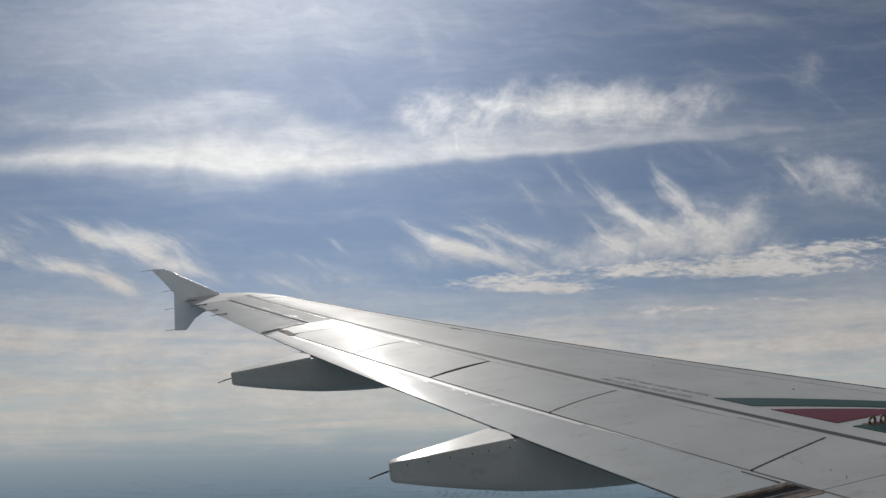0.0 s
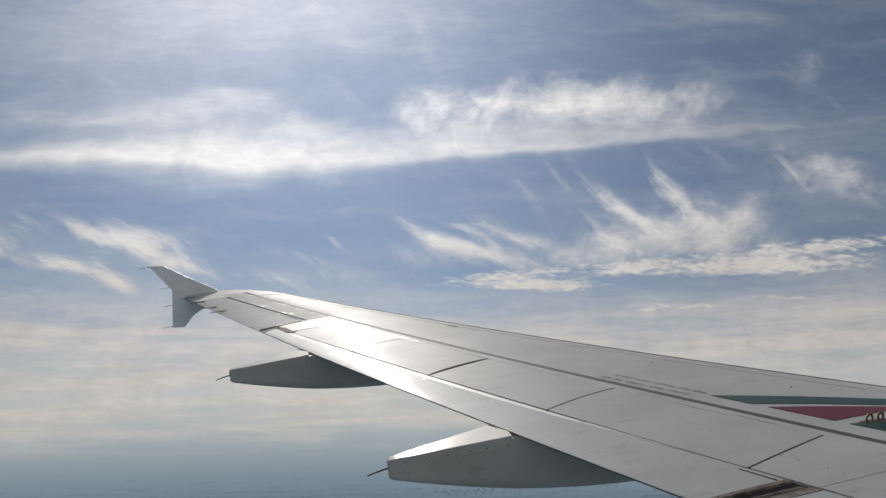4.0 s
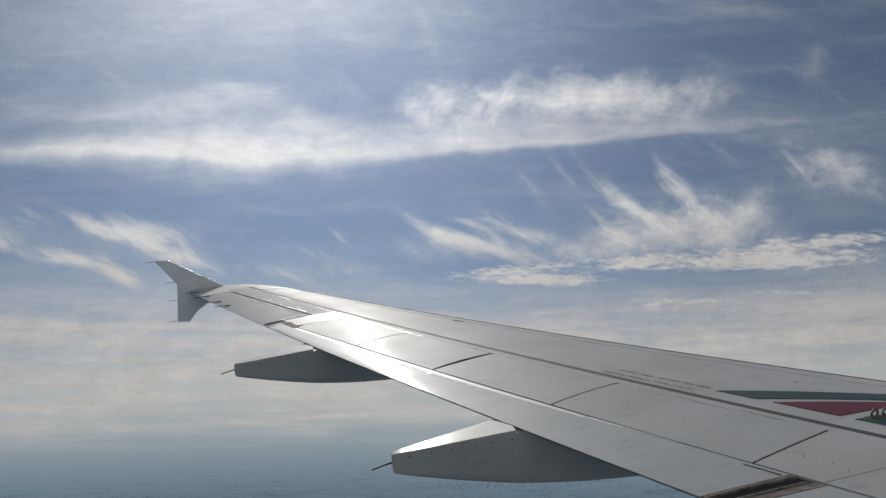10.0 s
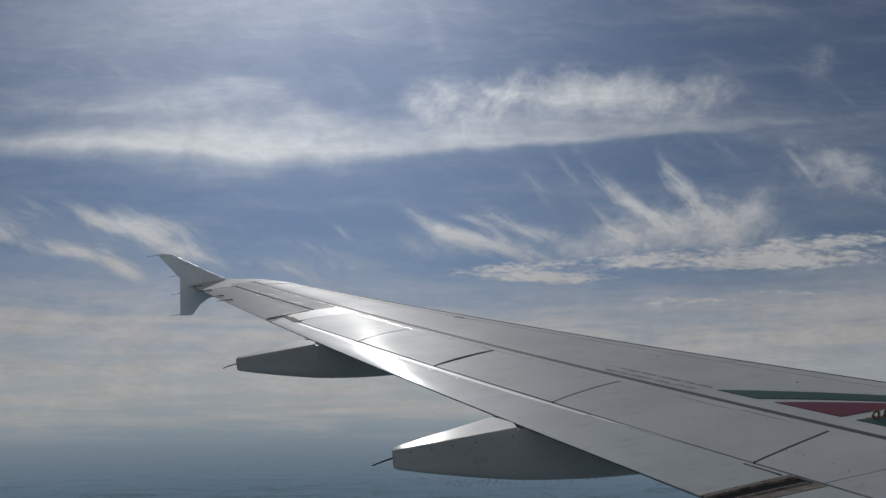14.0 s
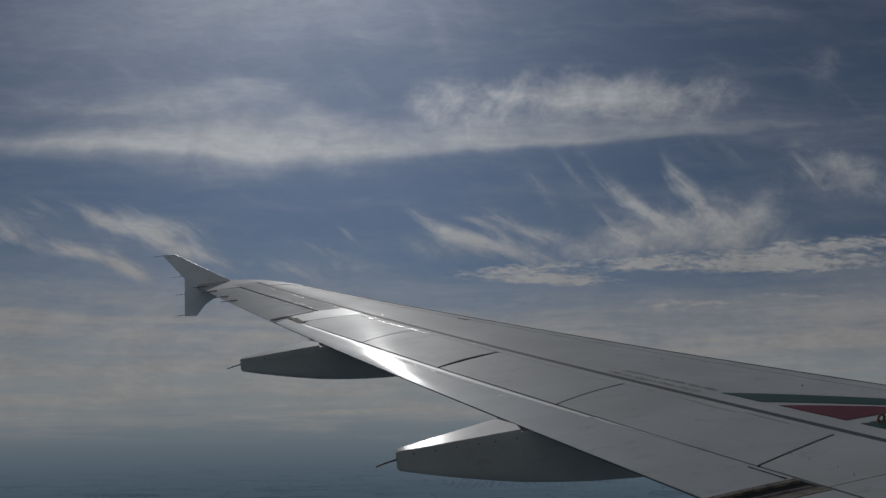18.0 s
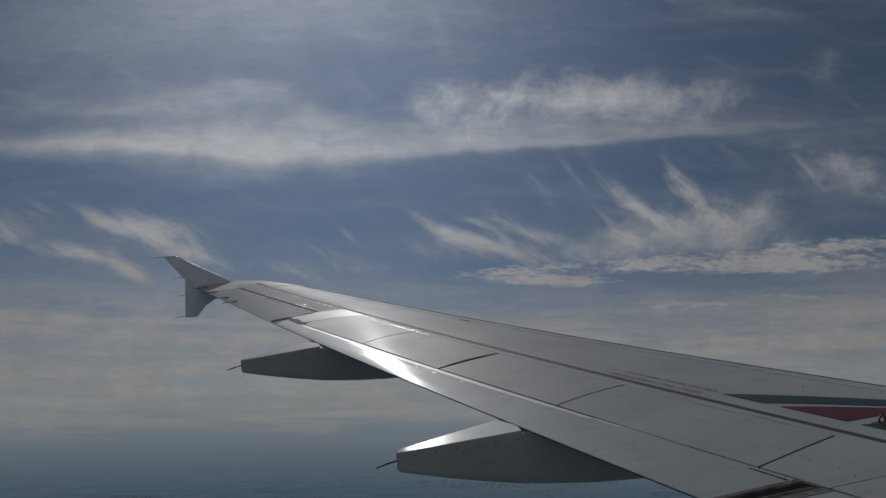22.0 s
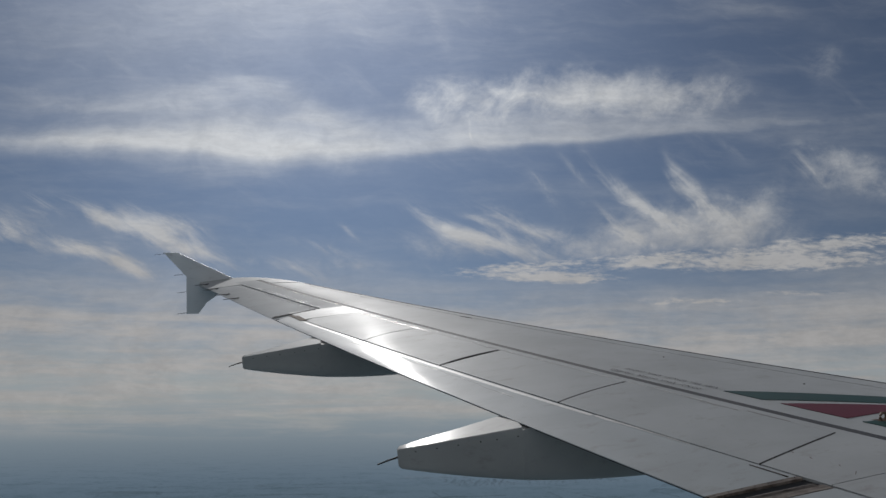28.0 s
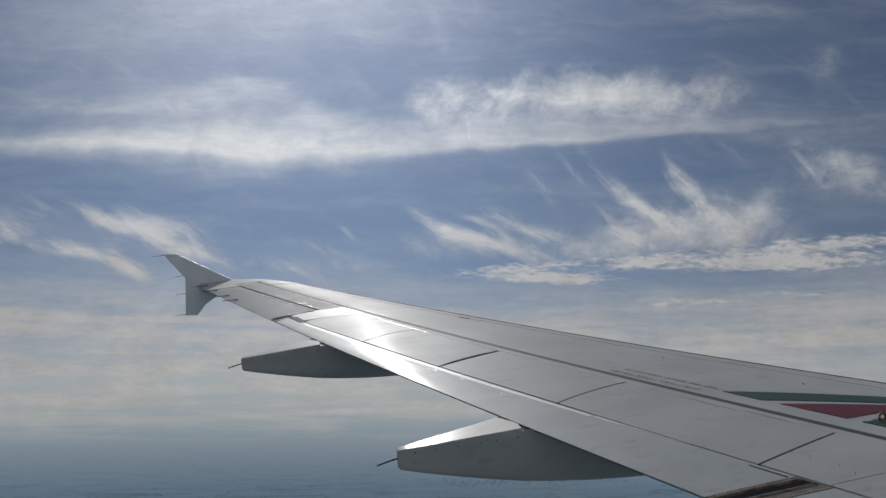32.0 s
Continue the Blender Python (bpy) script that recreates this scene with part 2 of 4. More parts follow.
air_f = w.smooth(w.add(dz, w.mul(w.m("SUBTRACT", w.add(w.mul(band, 0.6), w.mul(level, 0.4)), 0.5), 0.36)), 0.066, -0.040)
air_f = w.m("MAXIMUM", air_f, w.smooth(dz, 0.012, -0.030))

sky = w.node("ShaderNodeTexSky")
sky.sky_type, sky.sun_disc, sky.altitude = "NISHITA", False, 3000.0
sky.air_density, sky.dust_density, sky.ozone_density = 1.0, 0.5, 2.0
sky.sun_elevation, sky.sun_rotation = radians(SUN_EL), radians(SUN_AZ)
blue = w.node("ShaderNodeBackground")
w.put(blue.inputs[0], sky.outputs[0])
w.put(blue.inputs[1], w.add(w.add(0.0300, w.mul(wide_glare, 0.019)), w.mul(glare, 0.040)))
white = w.node("ShaderNodeBackground")
w.put(white.inputs[0], cloud_col)
w.put(white.inputs[1], cloud_shine)
mist = w.node("ShaderNodeBackground")
w.put(mist.inputs[0], air_col)


def blend(f, a, b, net):
    n = net.node("ShaderNodeMixShader")
    net.put(n.inputs[0], f)
    net.t.links.new(a, n.inputs[1])
    net.t.links.new(b, n.inputs[2])
    return n.outputs[0]


w.out("ShaderNodeOutputWorld", blend(air_f, blend(cover, blue.outputs[0], white.outputs[0], w), mist.outputs[0], w))

# ================= materials =================


def material(name, fill):
    mat = bpy.data.materials.new(name)
    mat.use_nodes = True
    net = Net(mat.node_tree)
    net.out("ShaderNodeOutputMaterial", fill(net))
    return mat


def bsdf(net, colour, rough, metal=0.0, bump=None, strength=0.1, dist=0.01, coat=0.0, gloss=0.5, coat_rough=0.19):
    n = net.node("ShaderNodeBsdfPrincipled")
    net.put(n.inputs["Base Color"], (*colour, 1.0) if isinstance(colour, tuple) else colour)
    net.put(n.inputs["Roughness"], rough)
    net.put(n.inputs["Metallic"], metal)
    n.inputs["Specular IOR Level"].default_value = gloss
    net.put(n.inputs["Coat Weight"], coat)
    n.inputs["Coat Roughness"].default_value = coat_rough
    if bump is not None:
        b = net.node("ShaderNodeBump")
        b.inputs["Strength"].default_value, b.inputs["Distance"].default_value = strength, dist
        net.put(b.inputs["Height"], bump)
        net.t.links.new(b.outputs[0], n.inputs["Normal"])
    return n.outputs[0]


def paint(colour, dirt, rough=0.45, metal=0.0, streak=1.0, gloss=0.22, coat=0.0, coat_rough=0.19, wave=0.03):
    """Aircraft enamel: faint mottling, streaks of grime along the airflow, tiny specks."""
    def fill(net):
        at = net.node("ShaderNodeTexCoord").outputs["Object"]
        x, y, z = net.split(at)
        flow = net.noise(net.xyz(net.mul(x, 0.5), net.mul(y, 7.0), z), 1.6, 6.0, 0.6)
        cloud = net.noise(at, 1.1, 5.0, 0.6)
        blot = net.noise(net.xyz(net.mul(x, 0.6), y, z), 7.0, 6.0, 0.68)
        speck = net.noise(at, 55.0, 3.0, 0.6)
        grime = net.mul(net.smooth(flow, 0.52, 0.78), net.smooth(cloud, 0.40, 0.70, 0.05, 0.30 * streak))
        grime = net.add(grime, net.add(net.mul(net.smooth(speck, 0.66, 0.75), 0.5), net.mul(net.smooth(blot, 0.56, 0.72), 0.36)))
        tone = net.mix(net.smooth(cloud, 0.3, 0.7), colour, tuple(c * 0.86 for c in colour))
        col = net.mix(grime, tone, dirt)
        r = net.smooth(net.add(net.mul(cloud, 0.35), net.mul(flow, 0.65)), 0.3, 0.7, rough - 0.02, rough + 0.03)
        waves = net.noise(net.xyz(x, net.mul(y, 2.2), z), 1.5, 2.0)
        return bsdf(net, col, r, metal, waves, wave, 0.006, coat, gloss, coat_rough)
    return fill


# red of wing and spoiler enamel raised to put in the window's warm tint
wing_paint = material("wing_grey_enamel", paint((0.412, 0.426, 0.434), (0.22, 0.20, 0.18), 0.62, gloss=0.10, coat=0.006))
flap_paint = material("flap_grey_enamel", paint((0.402, 0.428, 0.440), (0.22, 0.20, 0.18), 0.58, gloss=0.10, coat=0.13, coat_rough=0.135))
spoiler_paint = material("spoiler_grey_enamel", paint((0.412, 0.428, 0.436), (0.22, 0.20, 0.18), 0.58, gloss=0.08, coat=0.008, coat_rough=0.20))
# darker, cooler base imitates the blue sky mirrored by the outboard panels
sky_tinted_paint = material("outboard_sky_tinted_enamel", paint((0.335, 0.360, 0.380), (0.20, 0.19, 0.18), 0.62, gloss=0.04, coat=0.004, coat_rough=0.24))
pale_paint = material("pale_grey_enamel", paint((0.50, 0.51, 0.515), (0.26, 0.24, 0.22), 0.55, gloss=0.12, coat=0.02))
fairing_paint = material("fairing_grey_enamel", paint((0.372, 0.374, 0.366), (0.18, 0.17, 0.155), 0.55, gloss=0.12, coat=0.10, coat_rough=0.17))
fence_paint = material("fence_grey_enamel", paint((0.78, 0.80, 0.82), (0.42, 0.42, 0.42), 0.4, 0.0, 0.4))
green_paint = material("green_enamel", paint((0.032, 0.075, 0.066), (0.10, 0.10, 0.095), 0.45, 0.0, 1.0, 0.25))
red_paint = material("red_enamel", paint((0.135, 0.027, 0.040), (0.14, 0.09, 0.09), 0.45, 0.0, 1.0, 0.25))
worn = material("worn_pale_enamel", paint((0.72, 0.71, 0.69), (0.45, 0.42, 0.38), 0.5, coat=0.02))
grime_film = material("thin_grime", paint((0.315, 0.305, 0.295), (0.22, 0.20, 0.18), 0.6, gloss=0.1))
bare = material("polished_aluminium", lambda n: bsdf(
    n, n.mix(n.noise(n.node("ShaderNodeTexCoord").outputs["Object"], 6.0), (0.72, 0.72, 0.73), (0.58, 0.58, 0.59)), 0.28, 0.9))
def chips(net, lo=0.43, hi=0.55):
    """Ragged bright metal flecks in enamel: wear, and sun glints put into the colour."""
    at = net.node("ShaderNodeTexCoord").outputs["Object"]
    fleck = net.smooth(net.noise(at, 11.0, 7.0, 0.70), lo, hi)
    col = net.mix(fleck, (0.38, 0.385, 0.39), (0.72, 0.69, 0.64))
    return bsdf(net, col, net.smooth(fleck, 0.0, 1.0, 0.6, 0.42), net.mul(fleck, 0.8), net.noise(at, 30.0, 4.0), 0.6, 0.006, gloss=0.2)


glint_flecks = material("glint_flecked_enamel", chips)
flecked = material("flecked_enamel", lambda n: chips(n, 0.54, 0.60))
seal = material("dark_sealant", lambda n: bsdf(
    n, n.mix(n.noise(n.node("ShaderNodeTexCoord").outputs["Object"], 9.0), (0.028, 0.028, 0.030), (0.055, 0.054, 0.052)), 0.8, gloss=0.1))
strip_grey = material("grey_sealing_strip", lambda n: bsdf(
    n, n.mix(n.noise(n.node("ShaderNodeTexCoord").outputs["Object"], 5.0), (0.048, 0.051, 0.058), (0.080, 0.084, 0.094)), 0.7, gloss=0.15))
stained = material("oil_stained_metal", lambda n: bsdf(
    n, n.mix(n.smooth(n.noise(n.node("ShaderNodeTexCoord").outputs["Object"], 14.0, 6.0), 0.35, 0.65), (0.060, 0.050, 0.045), (0.145, 0.125, 0.115)), 0.6, gloss=0.2))
def smear(net):
    """Oil and rust dragged along the airflow over grey enamel."""
    x, y, z = net.split(net.node("ShaderNodeTexCoord").outputs["Object"])
    drag = net.noise(net.xyz(net.mul(x, 2.5), net.mul(y, 40.0), z), 1.0, 6.0, 0.65)
    blot = net.noise(net.xyz(net.mul(x, 9.0), net.mul(y, 14.0), z), 1.0, 5.0, 0.7)
    col = net.mix(net.smooth(net.add(net.mul(drag, 0.6), net.mul(blot, 0.4)), 0.40, 0.60), (0.060, 0.046, 0.039), (0.23, 0.20, 0.175))
    return bsdf(net, col, 0.6, gloss=0.2)


smeared = material("oil_smeared_enamel", smear)
rubber = material("black_rubber", lambda n: bsdf(n, (0.02, 0.02, 0.021), 0.7))
rusty = material("tarnished_bronze", lambda n: bsdf(
    n, n.mix(n.noise(n.node("ShaderNodeTexCoord").outputs["Object"], 40.0, 5.0), (0.15, 0.095, 0.06), (0.07, 0.048, 0.035)), 0.6, 0.3))
plate_paint = material("brownish_enamel", paint((0.17, 0.135, 0.105), (0.10, 0.085, 0.07), 0.7, gloss=0.05))
ink = material("worn_black_stencil", lambda n: bsdf(
    n, n.mix(n.smooth(n.noise(n.node("ShaderNodeTexCoord").outputs["Object"], 30.0, 4.0), 0.45, 0.6), (0.06, 0.06, 0.065), (0.18, 0.18, 0.18)), 0.7, gloss=0.15))

# ================= helpers for meshes =================


def part(name, bm, mat, parent=None, label="", smooth=35.0):
    me = bpy.data.meshes.new(name)
    bm.normal_update()
    for f in bm.faces:
        f.smooth = smooth > 0
    for e in bm.edges:
        e.smooth = len(e.link_faces) == 2 and e.calc_face_angle(0) < radians(smooth)
    bm.to_mesh(me)
    bm.free()
    me.materials.append(mat)
    ob = new(name, me)
    if parent is not None:
        ob.parent = parent
    return tagged(ob, label) if label else ob


def skin(rows, closed=True):
    """A bmesh from rows of points (rings along the span); closed joins each ring, and caps the ends."""
    bm = bmesh.new()
    vs = [[bm.verts.new(p) for p in r] for r in rows]
    n = len(rows[0])
    for ra, rb in zip(vs, vs[1:]):
        for i in range(n if closed else n - 1):
            j = (i + 1) % n
            bm.faces.new((ra[i], ra[j], rb[j], rb[i]))
    if closed:
        bm.faces.new(vs[0][::-1])
        bm.faces.new(vs[-1])
    bmesh.ops.recalc_face_normals(bm, faces=bm.faces)
    return bm


def rod(points, radius, sides=8, taper=1.0):
    """A round bar along points."""
    pts = [Vector(p) for p in points]
    rows = []
    for i, p in enumerate(pts):
        d = (pts[min(i + 1, len(pts) - 1)] - pts[max(i - 1, 0)]).normalized()
        u = d.orthogonal().normalized() if abs(d.z) > 0.9 else d.cross(Vector((0, 0, 1))).normalized()
        v = d.cross(u)
        r = radius * (1 + (taper - 1) * i / (len(pts) - 1))
        rows.append([p + (u * math.cos(k * math.tau / sides) + v * math.sin(k * math.tau / sides)) * r for k in range(sides)])
    return skin(rows)


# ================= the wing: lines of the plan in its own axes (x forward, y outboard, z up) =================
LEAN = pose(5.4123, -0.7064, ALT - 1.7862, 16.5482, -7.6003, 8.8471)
wing = new("aircraft_wing")
wing.matrix_world = LEAN
wing.empty_display_size = 0.5
tagged(wing, "light grey airliner wing with spoilers, flaps and wingtip fence in flight", "wing")

Y_IN, Y_TIP = 1.95, 17.48


def x_le(y):
    x = -1.36 - 0.53 * (y - 9.82)
    if y > 16.4:
        x -= 0.62 * (y - 16.4) ** 2
    return x


def x_seam(y):
    return -1.328 - 0.417 * (y - 6.4)


def x_hinge(y):
    return -1.455 - 0.420 * (y - 6.4)


def x_spoil(y):
    return -2.270 - 0.411 * (y - 6.4)


def x_te(y):
    return -2.858 - 0.3625 * (y - 6.4)


def z_top(x, y):
    t = max(y - 6.4, 0.0) / 10.2
    c = max(-2.6, min(2.6, x - x_seam(y)))
    if c < 0:
        return 0.2089 * t * t - 0.020 * c * c
    nose = -1.36 - 0.53 * (y - 9.82) - x_seam(y)
    drop = 0.110 - 0.0060 * max(y - 10.0, 0.0)
    return 0.2089 * t * t - drop * (c / nose) ** 2


def chord(y):
    return x_le(y) - x_te(y)


def z_low(x, y):
    """The underside: full under the box, thin towards both edges."""
    f = max(0.0, min(1.0, (x_le(y) - x) / max(chord(y), 0.2)))
    thick = 0.115 * chord(y) * (2.6 * math.sqrt(f) * (1 - f) ** 0.9 if f < 1 else 0.0)
    return z_top(x, y) - 0.025 - thick


def span(a, b, n):
    return [a + (b - a) * i / n for i in range(n + 1)]


def panel(name, y0, y1, front, back, mat, lift=0.0, thick=0.018, ny=12, nx=6, slant0=0.0, slant1=0.0, label="", parent=wing, twist=0.0, rim=0.004, edge_thick=0.0, bow0=0.0, bow1=0.0):
    """A sheet of skin between two lines of the plan; its ends may lie askew, and its rim is turned down."""
    top, low = [], []
    for i in range(ny + 1):
        v = i / ny
        rt, rl = [], []
        for k in range(nx + 1):
            u = k / nx
            y = y0 + (y1 - y0) * v + (slant0 * (1 - v) + slant1 * v) * (1 - u) + (bow0 * (1 - v) + bow1 * v) * 4 * u * (1 - u)
            x = front(y) + (back(y) - front(y)) * u
            edge = rim if (i in (0, ny) or k in (0, nx)) else 0.0
            z = z_top(x, y) + lift + twist * (v - 0.5) - edge
            rt.append((x, y, z))
            rl.append((x, y, z - thick - (edge_thick - thick) * u if edge_thick else z - thick))
        top.append(rt)
        low.append(rl)
    rows = [t + l[::-1] for t, l in zip(top, low)]
    return part(name, skin(rows), mat, parent, label, 40.0)


# cabin wall with its row of windows, which the eye looks out of
HULL_Y, HULL_Z, HULL_R, WALL = 0.413, 1.30, 1.98, 0.05
WIN_X, WIN_T, BAY = -4.945, math.asin(0.62 / 1.98), 0.533


def hull(x, t, r):
    return (x, HULL_Y + r * math.cos(t), HULL_Z + r * math.sin(t))


def cabin_wall():
    verts, faces = [], []

    def sheet(grid):
        """A grid of (x, t) laid on the outer and the inner face."""
        n, m = len(grid), len(grid[0])
        for r, flip in ((HULL_R, False), (HULL_R - WALL, True)):
            base = len(verts)
            for line in grid:
                for x, t in line:
                    verts.append(hull(x, t, r))
            for i in range(n - 1):
                for k in range(m - 1):
                    q = (base + i * m + k, base + (i + 1) * m + k, base + (i + 1) * m + k + 1, base + i * m + k + 1)
                    faces.append(q[::-1] if flip else q)

    x0, bays = WIN_X - 6.5 * BAY, 28
    lo, hi = WIN_T - 0.26 / HULL_R, WIN_T + 0.26 / HULL_R
    for t0, t1, n in ((hi, lo + math.tau, 48),):
        sheet([[(x0 + BAY * k, t0 + (t1 - t0) * i / n) for k in range(bays + 1)] for i in range(n + 1)])
    for b in range(bays):
        cx = x0 + BAY * (b + 0.5)
        hole, rim = [], []
        corner = math.atan2(0.26, BAY / 2)
        turns = [(k + 0.5) * math.tau / 32 for k in range(32)]
        for q in (corner, math.pi - corner, math.pi + corner, math.tau - corner):
            turns[min(range(32), key=lambda k: abs(turns[k] - q))] = q
        for q in turns:
            c, v = math.cos(q), math.sin(q)
            d = (abs(c) ** 3.2 + abs(v) ** 3.2) ** (-1 / 3.2)
            hole.append((cx + 0.118 * d * c, WIN_T + 0.170 * d * v / HULL_R))
            e = 1 / max(abs(c) / (BAY / 2), abs(v) / 0.26)
            rim.append((cx + e * c, WIN_T + e * v / HULL_R))
        for r, flip in ((HULL_R, False), (HULL_R - WALL, True)):
            base = len(verts)
            verts.extend(hull(x, t, r) for x, t in hole + rim)
            for k in range(32):
                j = (k + 1) % 32
                quad = (base + k, base + j, base + 32 + j, base + 32 + k)
                faces.append(quad[::-1] if flip else quad)
        ob = len(verts) - 128
        for k in range(32):
            j = (k + 1) % 32
            faces.append((ob + k, ob + 64 + k, ob + 64 + j, ob + j))
    me = bpy.data.meshes.new("wall_cabin")
    me.from_pydata(verts, [], faces)
    me.materials.append(material("white_fuselage_enamel", paint((0.72, 0.72, 0.715), (0.40, 0.38, 0.36), 0.45, gloss=0.3)))
    wall = new("wall_cabin", me)
    wall.matrix_world = LEAN
    return tagged(wall, "white curved cabin wall with a row of window openings", "wall", kind="structure")


cabin_wall()
X_AFT, X_FORE, FLOOR_Z = WIN_X - 6.5 * BAY, WIN_X + 21.5 * BAY, 0.70
lining = material("grey_cabin_lining", paint((0.55, 0.55, 0.53), (0.35, 0.33, 0.30), 0.6))
carpet = material("dark_blue_carpet", lambda n: bsdf(
    n, n.mix(n.noise(n.node("ShaderNodeTexCoord").outputs["Object"], 90.0, 3.0), (0.035, 0.045, 0.075), (0.06, 0.07, 0.10)), 0.95, gloss=0.1))
half = math.sqrt((HULL_R - WALL - 0.01) ** 2 - (HULL_Z - FLOOR_Z) ** 2)
deck = part("floor", skin([[(X_AFT, HULL_Y + k * half, FLOOR_Z), (X_FORE, HULL_Y + k * half, FLOOR_Z),
                            (X_FORE, HULL_Y + k * half, FLOOR_Z - 0.08), (X_AFT, HULL_Y + k * half, FLOOR_Z - 0.08)] for k in (-1, -0.3, 0.3, 1)]), carpet)
deck.matrix_world = LEAN
tagged(deck, "dark blue carpeted cabin floor", "floor", kind="structure")
for name, x in (("wall_aft", X_AFT), ("wall_fore", X_FORE)):
    rows = [[(x + dx, HULL_Y + (HULL_R - WALL - 0.004) * math.cos(k * math.tau / 48), HULL_Z + (HULL_R - WALL - 0.004) * math.sin(k * math.tau / 48)) for k in range(48)]
            for dx in (-0.03, 0.03)]
    bulkhead = part(name, skin(rows), lining)
    bulkhead.matrix_world = LEAN
    tagged(bulkhead, "plain grey cabin bulkhead", "wall", kind="structure")

# the body under the panels
rows = []
for y in span(Y_IN, Y_TIP, 60):
    le, te = x_le(y), min(x_te(y) + 0.05, x_le(y) - 0.1)
    xs = [te + (le - te) * (0.5 - 0.5 * math.cos(math.pi * k / 16)) for k in range(17)]
    ring = [(x, y, z_top(x, y) - 0.020) for x in xs]
    zl = z_top(le, y) - 0.020
    ring.append((le + 0.012, y, zl - 0.05 * chord(y) / 3))
    ring += [(x, y, min(z_low(x, y), z_top(x, y) - 0.026) - (0.02 if x == le else 0.0)) for x in xs[::-1]]
    rows.append(ring)
part("wing_box", skin(rows), seal, wing, "dark seams of the wing box under its skin panels")

# leading edge: five slats with a rounded nose
def x_slat(y):
    return x_le(y) - 0.20 - 0.010 * (16.5 - y)


SLATS = (2.6, 6.2, 8.9, 11.5, 14.0, 16.45)
for ya, yb in zip(SLATS, SLATS[1:]):
    rows = []
    for y in span(ya + 0.006, yb - 0.006, 10):
        xb, xf = x_slat(y), x_le(y)
        r = 0.030 * chord(y)
        ring = [(xb + (xf - xb) * k / 6, y, z_top(xb + (xf - xb) * k / 6, y) - 0.003) for k in range(7)]
        zt = z_top(xf, y) - 0.003
        ring += [(xf + 0.35 * r * math.sin(q), y, zt - r * (1 - math.cos(q))) for q in (0.5, 1.0, 1.5, 2.0, 2.6, 3.1)]
        ring.append((xb, y, zt - 2 * r - 0.02))
        rows.append(ring)
    part("slat", skin(rows), wing_paint, wing, "light grey leading edge slat")

panel("upper_skin", Y_IN, 16.45, lambda y: x_slat(y) - 0.012, lambda y: x_seam(y) + 0.030, wing_paint, ny=52, nx=8)
panel("sealing_strip", Y_IN, 16.97, lambda y: x_seam(y) + 0.030, lambda y: x_seam(y) - 0.045, strip_grey, lift=-0.003, ny=52, nx=1, rim=0.0,
      label="dark grey sealing strip along the rear spar")
panel("shroud_panel", Y_IN, 13.05, lambda y: x_seam(y) - 0.045, lambda y: x_hinge(y), wing_paint, ny=40, nx=2, rim=0.0)
panel("outer_skin", 13.05, 13.62, lambda y: x_seam(y) - 0.045, lambda y: x_spoil(y) + 0.05, pale_paint, ny=6, nx=5, lift=0.004, rim=0.002)


def x_ail(y):
    return -4.75 - 0.424 * (y - 13.66)


panel("outer_skin", 13.62, 16.95, lambda y: x_seam(y) - 0.045, lambda y: x_ail(y) + 0.012, sky_tinted_paint, ny=16, nx=3, rim=0.001)
panel("aileron", 13.335, 16.62, lambda y: x_ail(y) - 0.012, x_te, sky_tinted_paint, edge_thick=0.006, ny=20, nx=5, slant0=0.12, slant1=0.30, lift=-0.004)

# wing tip
rows = []
for y in span(16.45, Y_TIP, 14):
    xf = x_le(y) + 0.004
    xb = x_seam(y) + 0.030 if y < 16.95 else max(x_te(y), -6.80)
    xb = min(xb, xf - 0.05)
    xs = span(xb, xf, 8)
    rows.append([(x, y, z_top(x, y) + 0.001) for x in xs] + [(x, y, z_top(x, y) - 0.05) for x in xs[::-1]])
part("wing_tip", skin(rows), wing_paint, wing)
rows = []
for y in span(16.63, 16.97, 4):
    xs = span(max(x_te(y), -6.80), x_ail(y) + 0.02, 5)
    rows.append([(x, y, z_top(x, y) - 0.001) for x in xs] + [(x, y, z_top(x, y) - 0.04) for x in xs[::-1]])
part("tip_panel", skin(rows), wing_paint, wing)

# spoilers: hinged panels with slightly uneven lie, and the fixed panels inboard of them
EDGES = (6.505, 8.225, 9.86, 11.37, 12.97)
BOWS = (0.0, 0.022, 0.032, 0.055, 0.06)
for k, (ya, yb) in enumerate(zip(EDGES, EDGES[1:])):
    panel("spoiler", ya + 0.010, yb - 0.010, lambda y: x_hinge(y) - 0.001, lambda y: x_spoil(y) + 0.003, spoiler_paint,
          slant0=0.25, slant1=0.25, ny=10, nx=8, lift=0.002, rim=0.001, twist=(0.003, -0.004, 0.006, -0.005)[k], label="grey spoiler panel hinged on the wing",
          bow0=BOWS[k], bow1=BOWS[k + 1])
# dark strips draw the joints, whose open gaps show only lit panel edges
for ye, bow, wide in zip(EDGES, BOWS, (0.006, 0.012, 0.011, 0.010)):
    panel("spoiler_seal", ye - wide, ye + wide, lambda y: x_hinge(y) - 0.001, lambda y: x_spoil(y) + 0.003, seal, slant0=0.25, slant1=0.25, ny=1, nx=8,
          lift=0.0025, thick=0.010, rim=0.0, bow0=bow, bow1=bow, label="dark seal strip drawing the gap between two spoilers")
panel("fixed_panel", 6.085, 6.497, lambda y: x_hinge(y) - 0.001, lambda y: x_spoil(y) + 0.003, wing_paint, rim=0.001, slant0=0.03, slant1=0.25, ny=4, nx=8, lift=0.002)
panel("fixed_panel", Y_IN, 6.075, lambda y: x_hinge(y) - 0.001, lambda y: x_spoil(y) + 0.003, wing_paint, rim=0.001, slant1=0.03, ny=8, nx=8, lift=0.003)

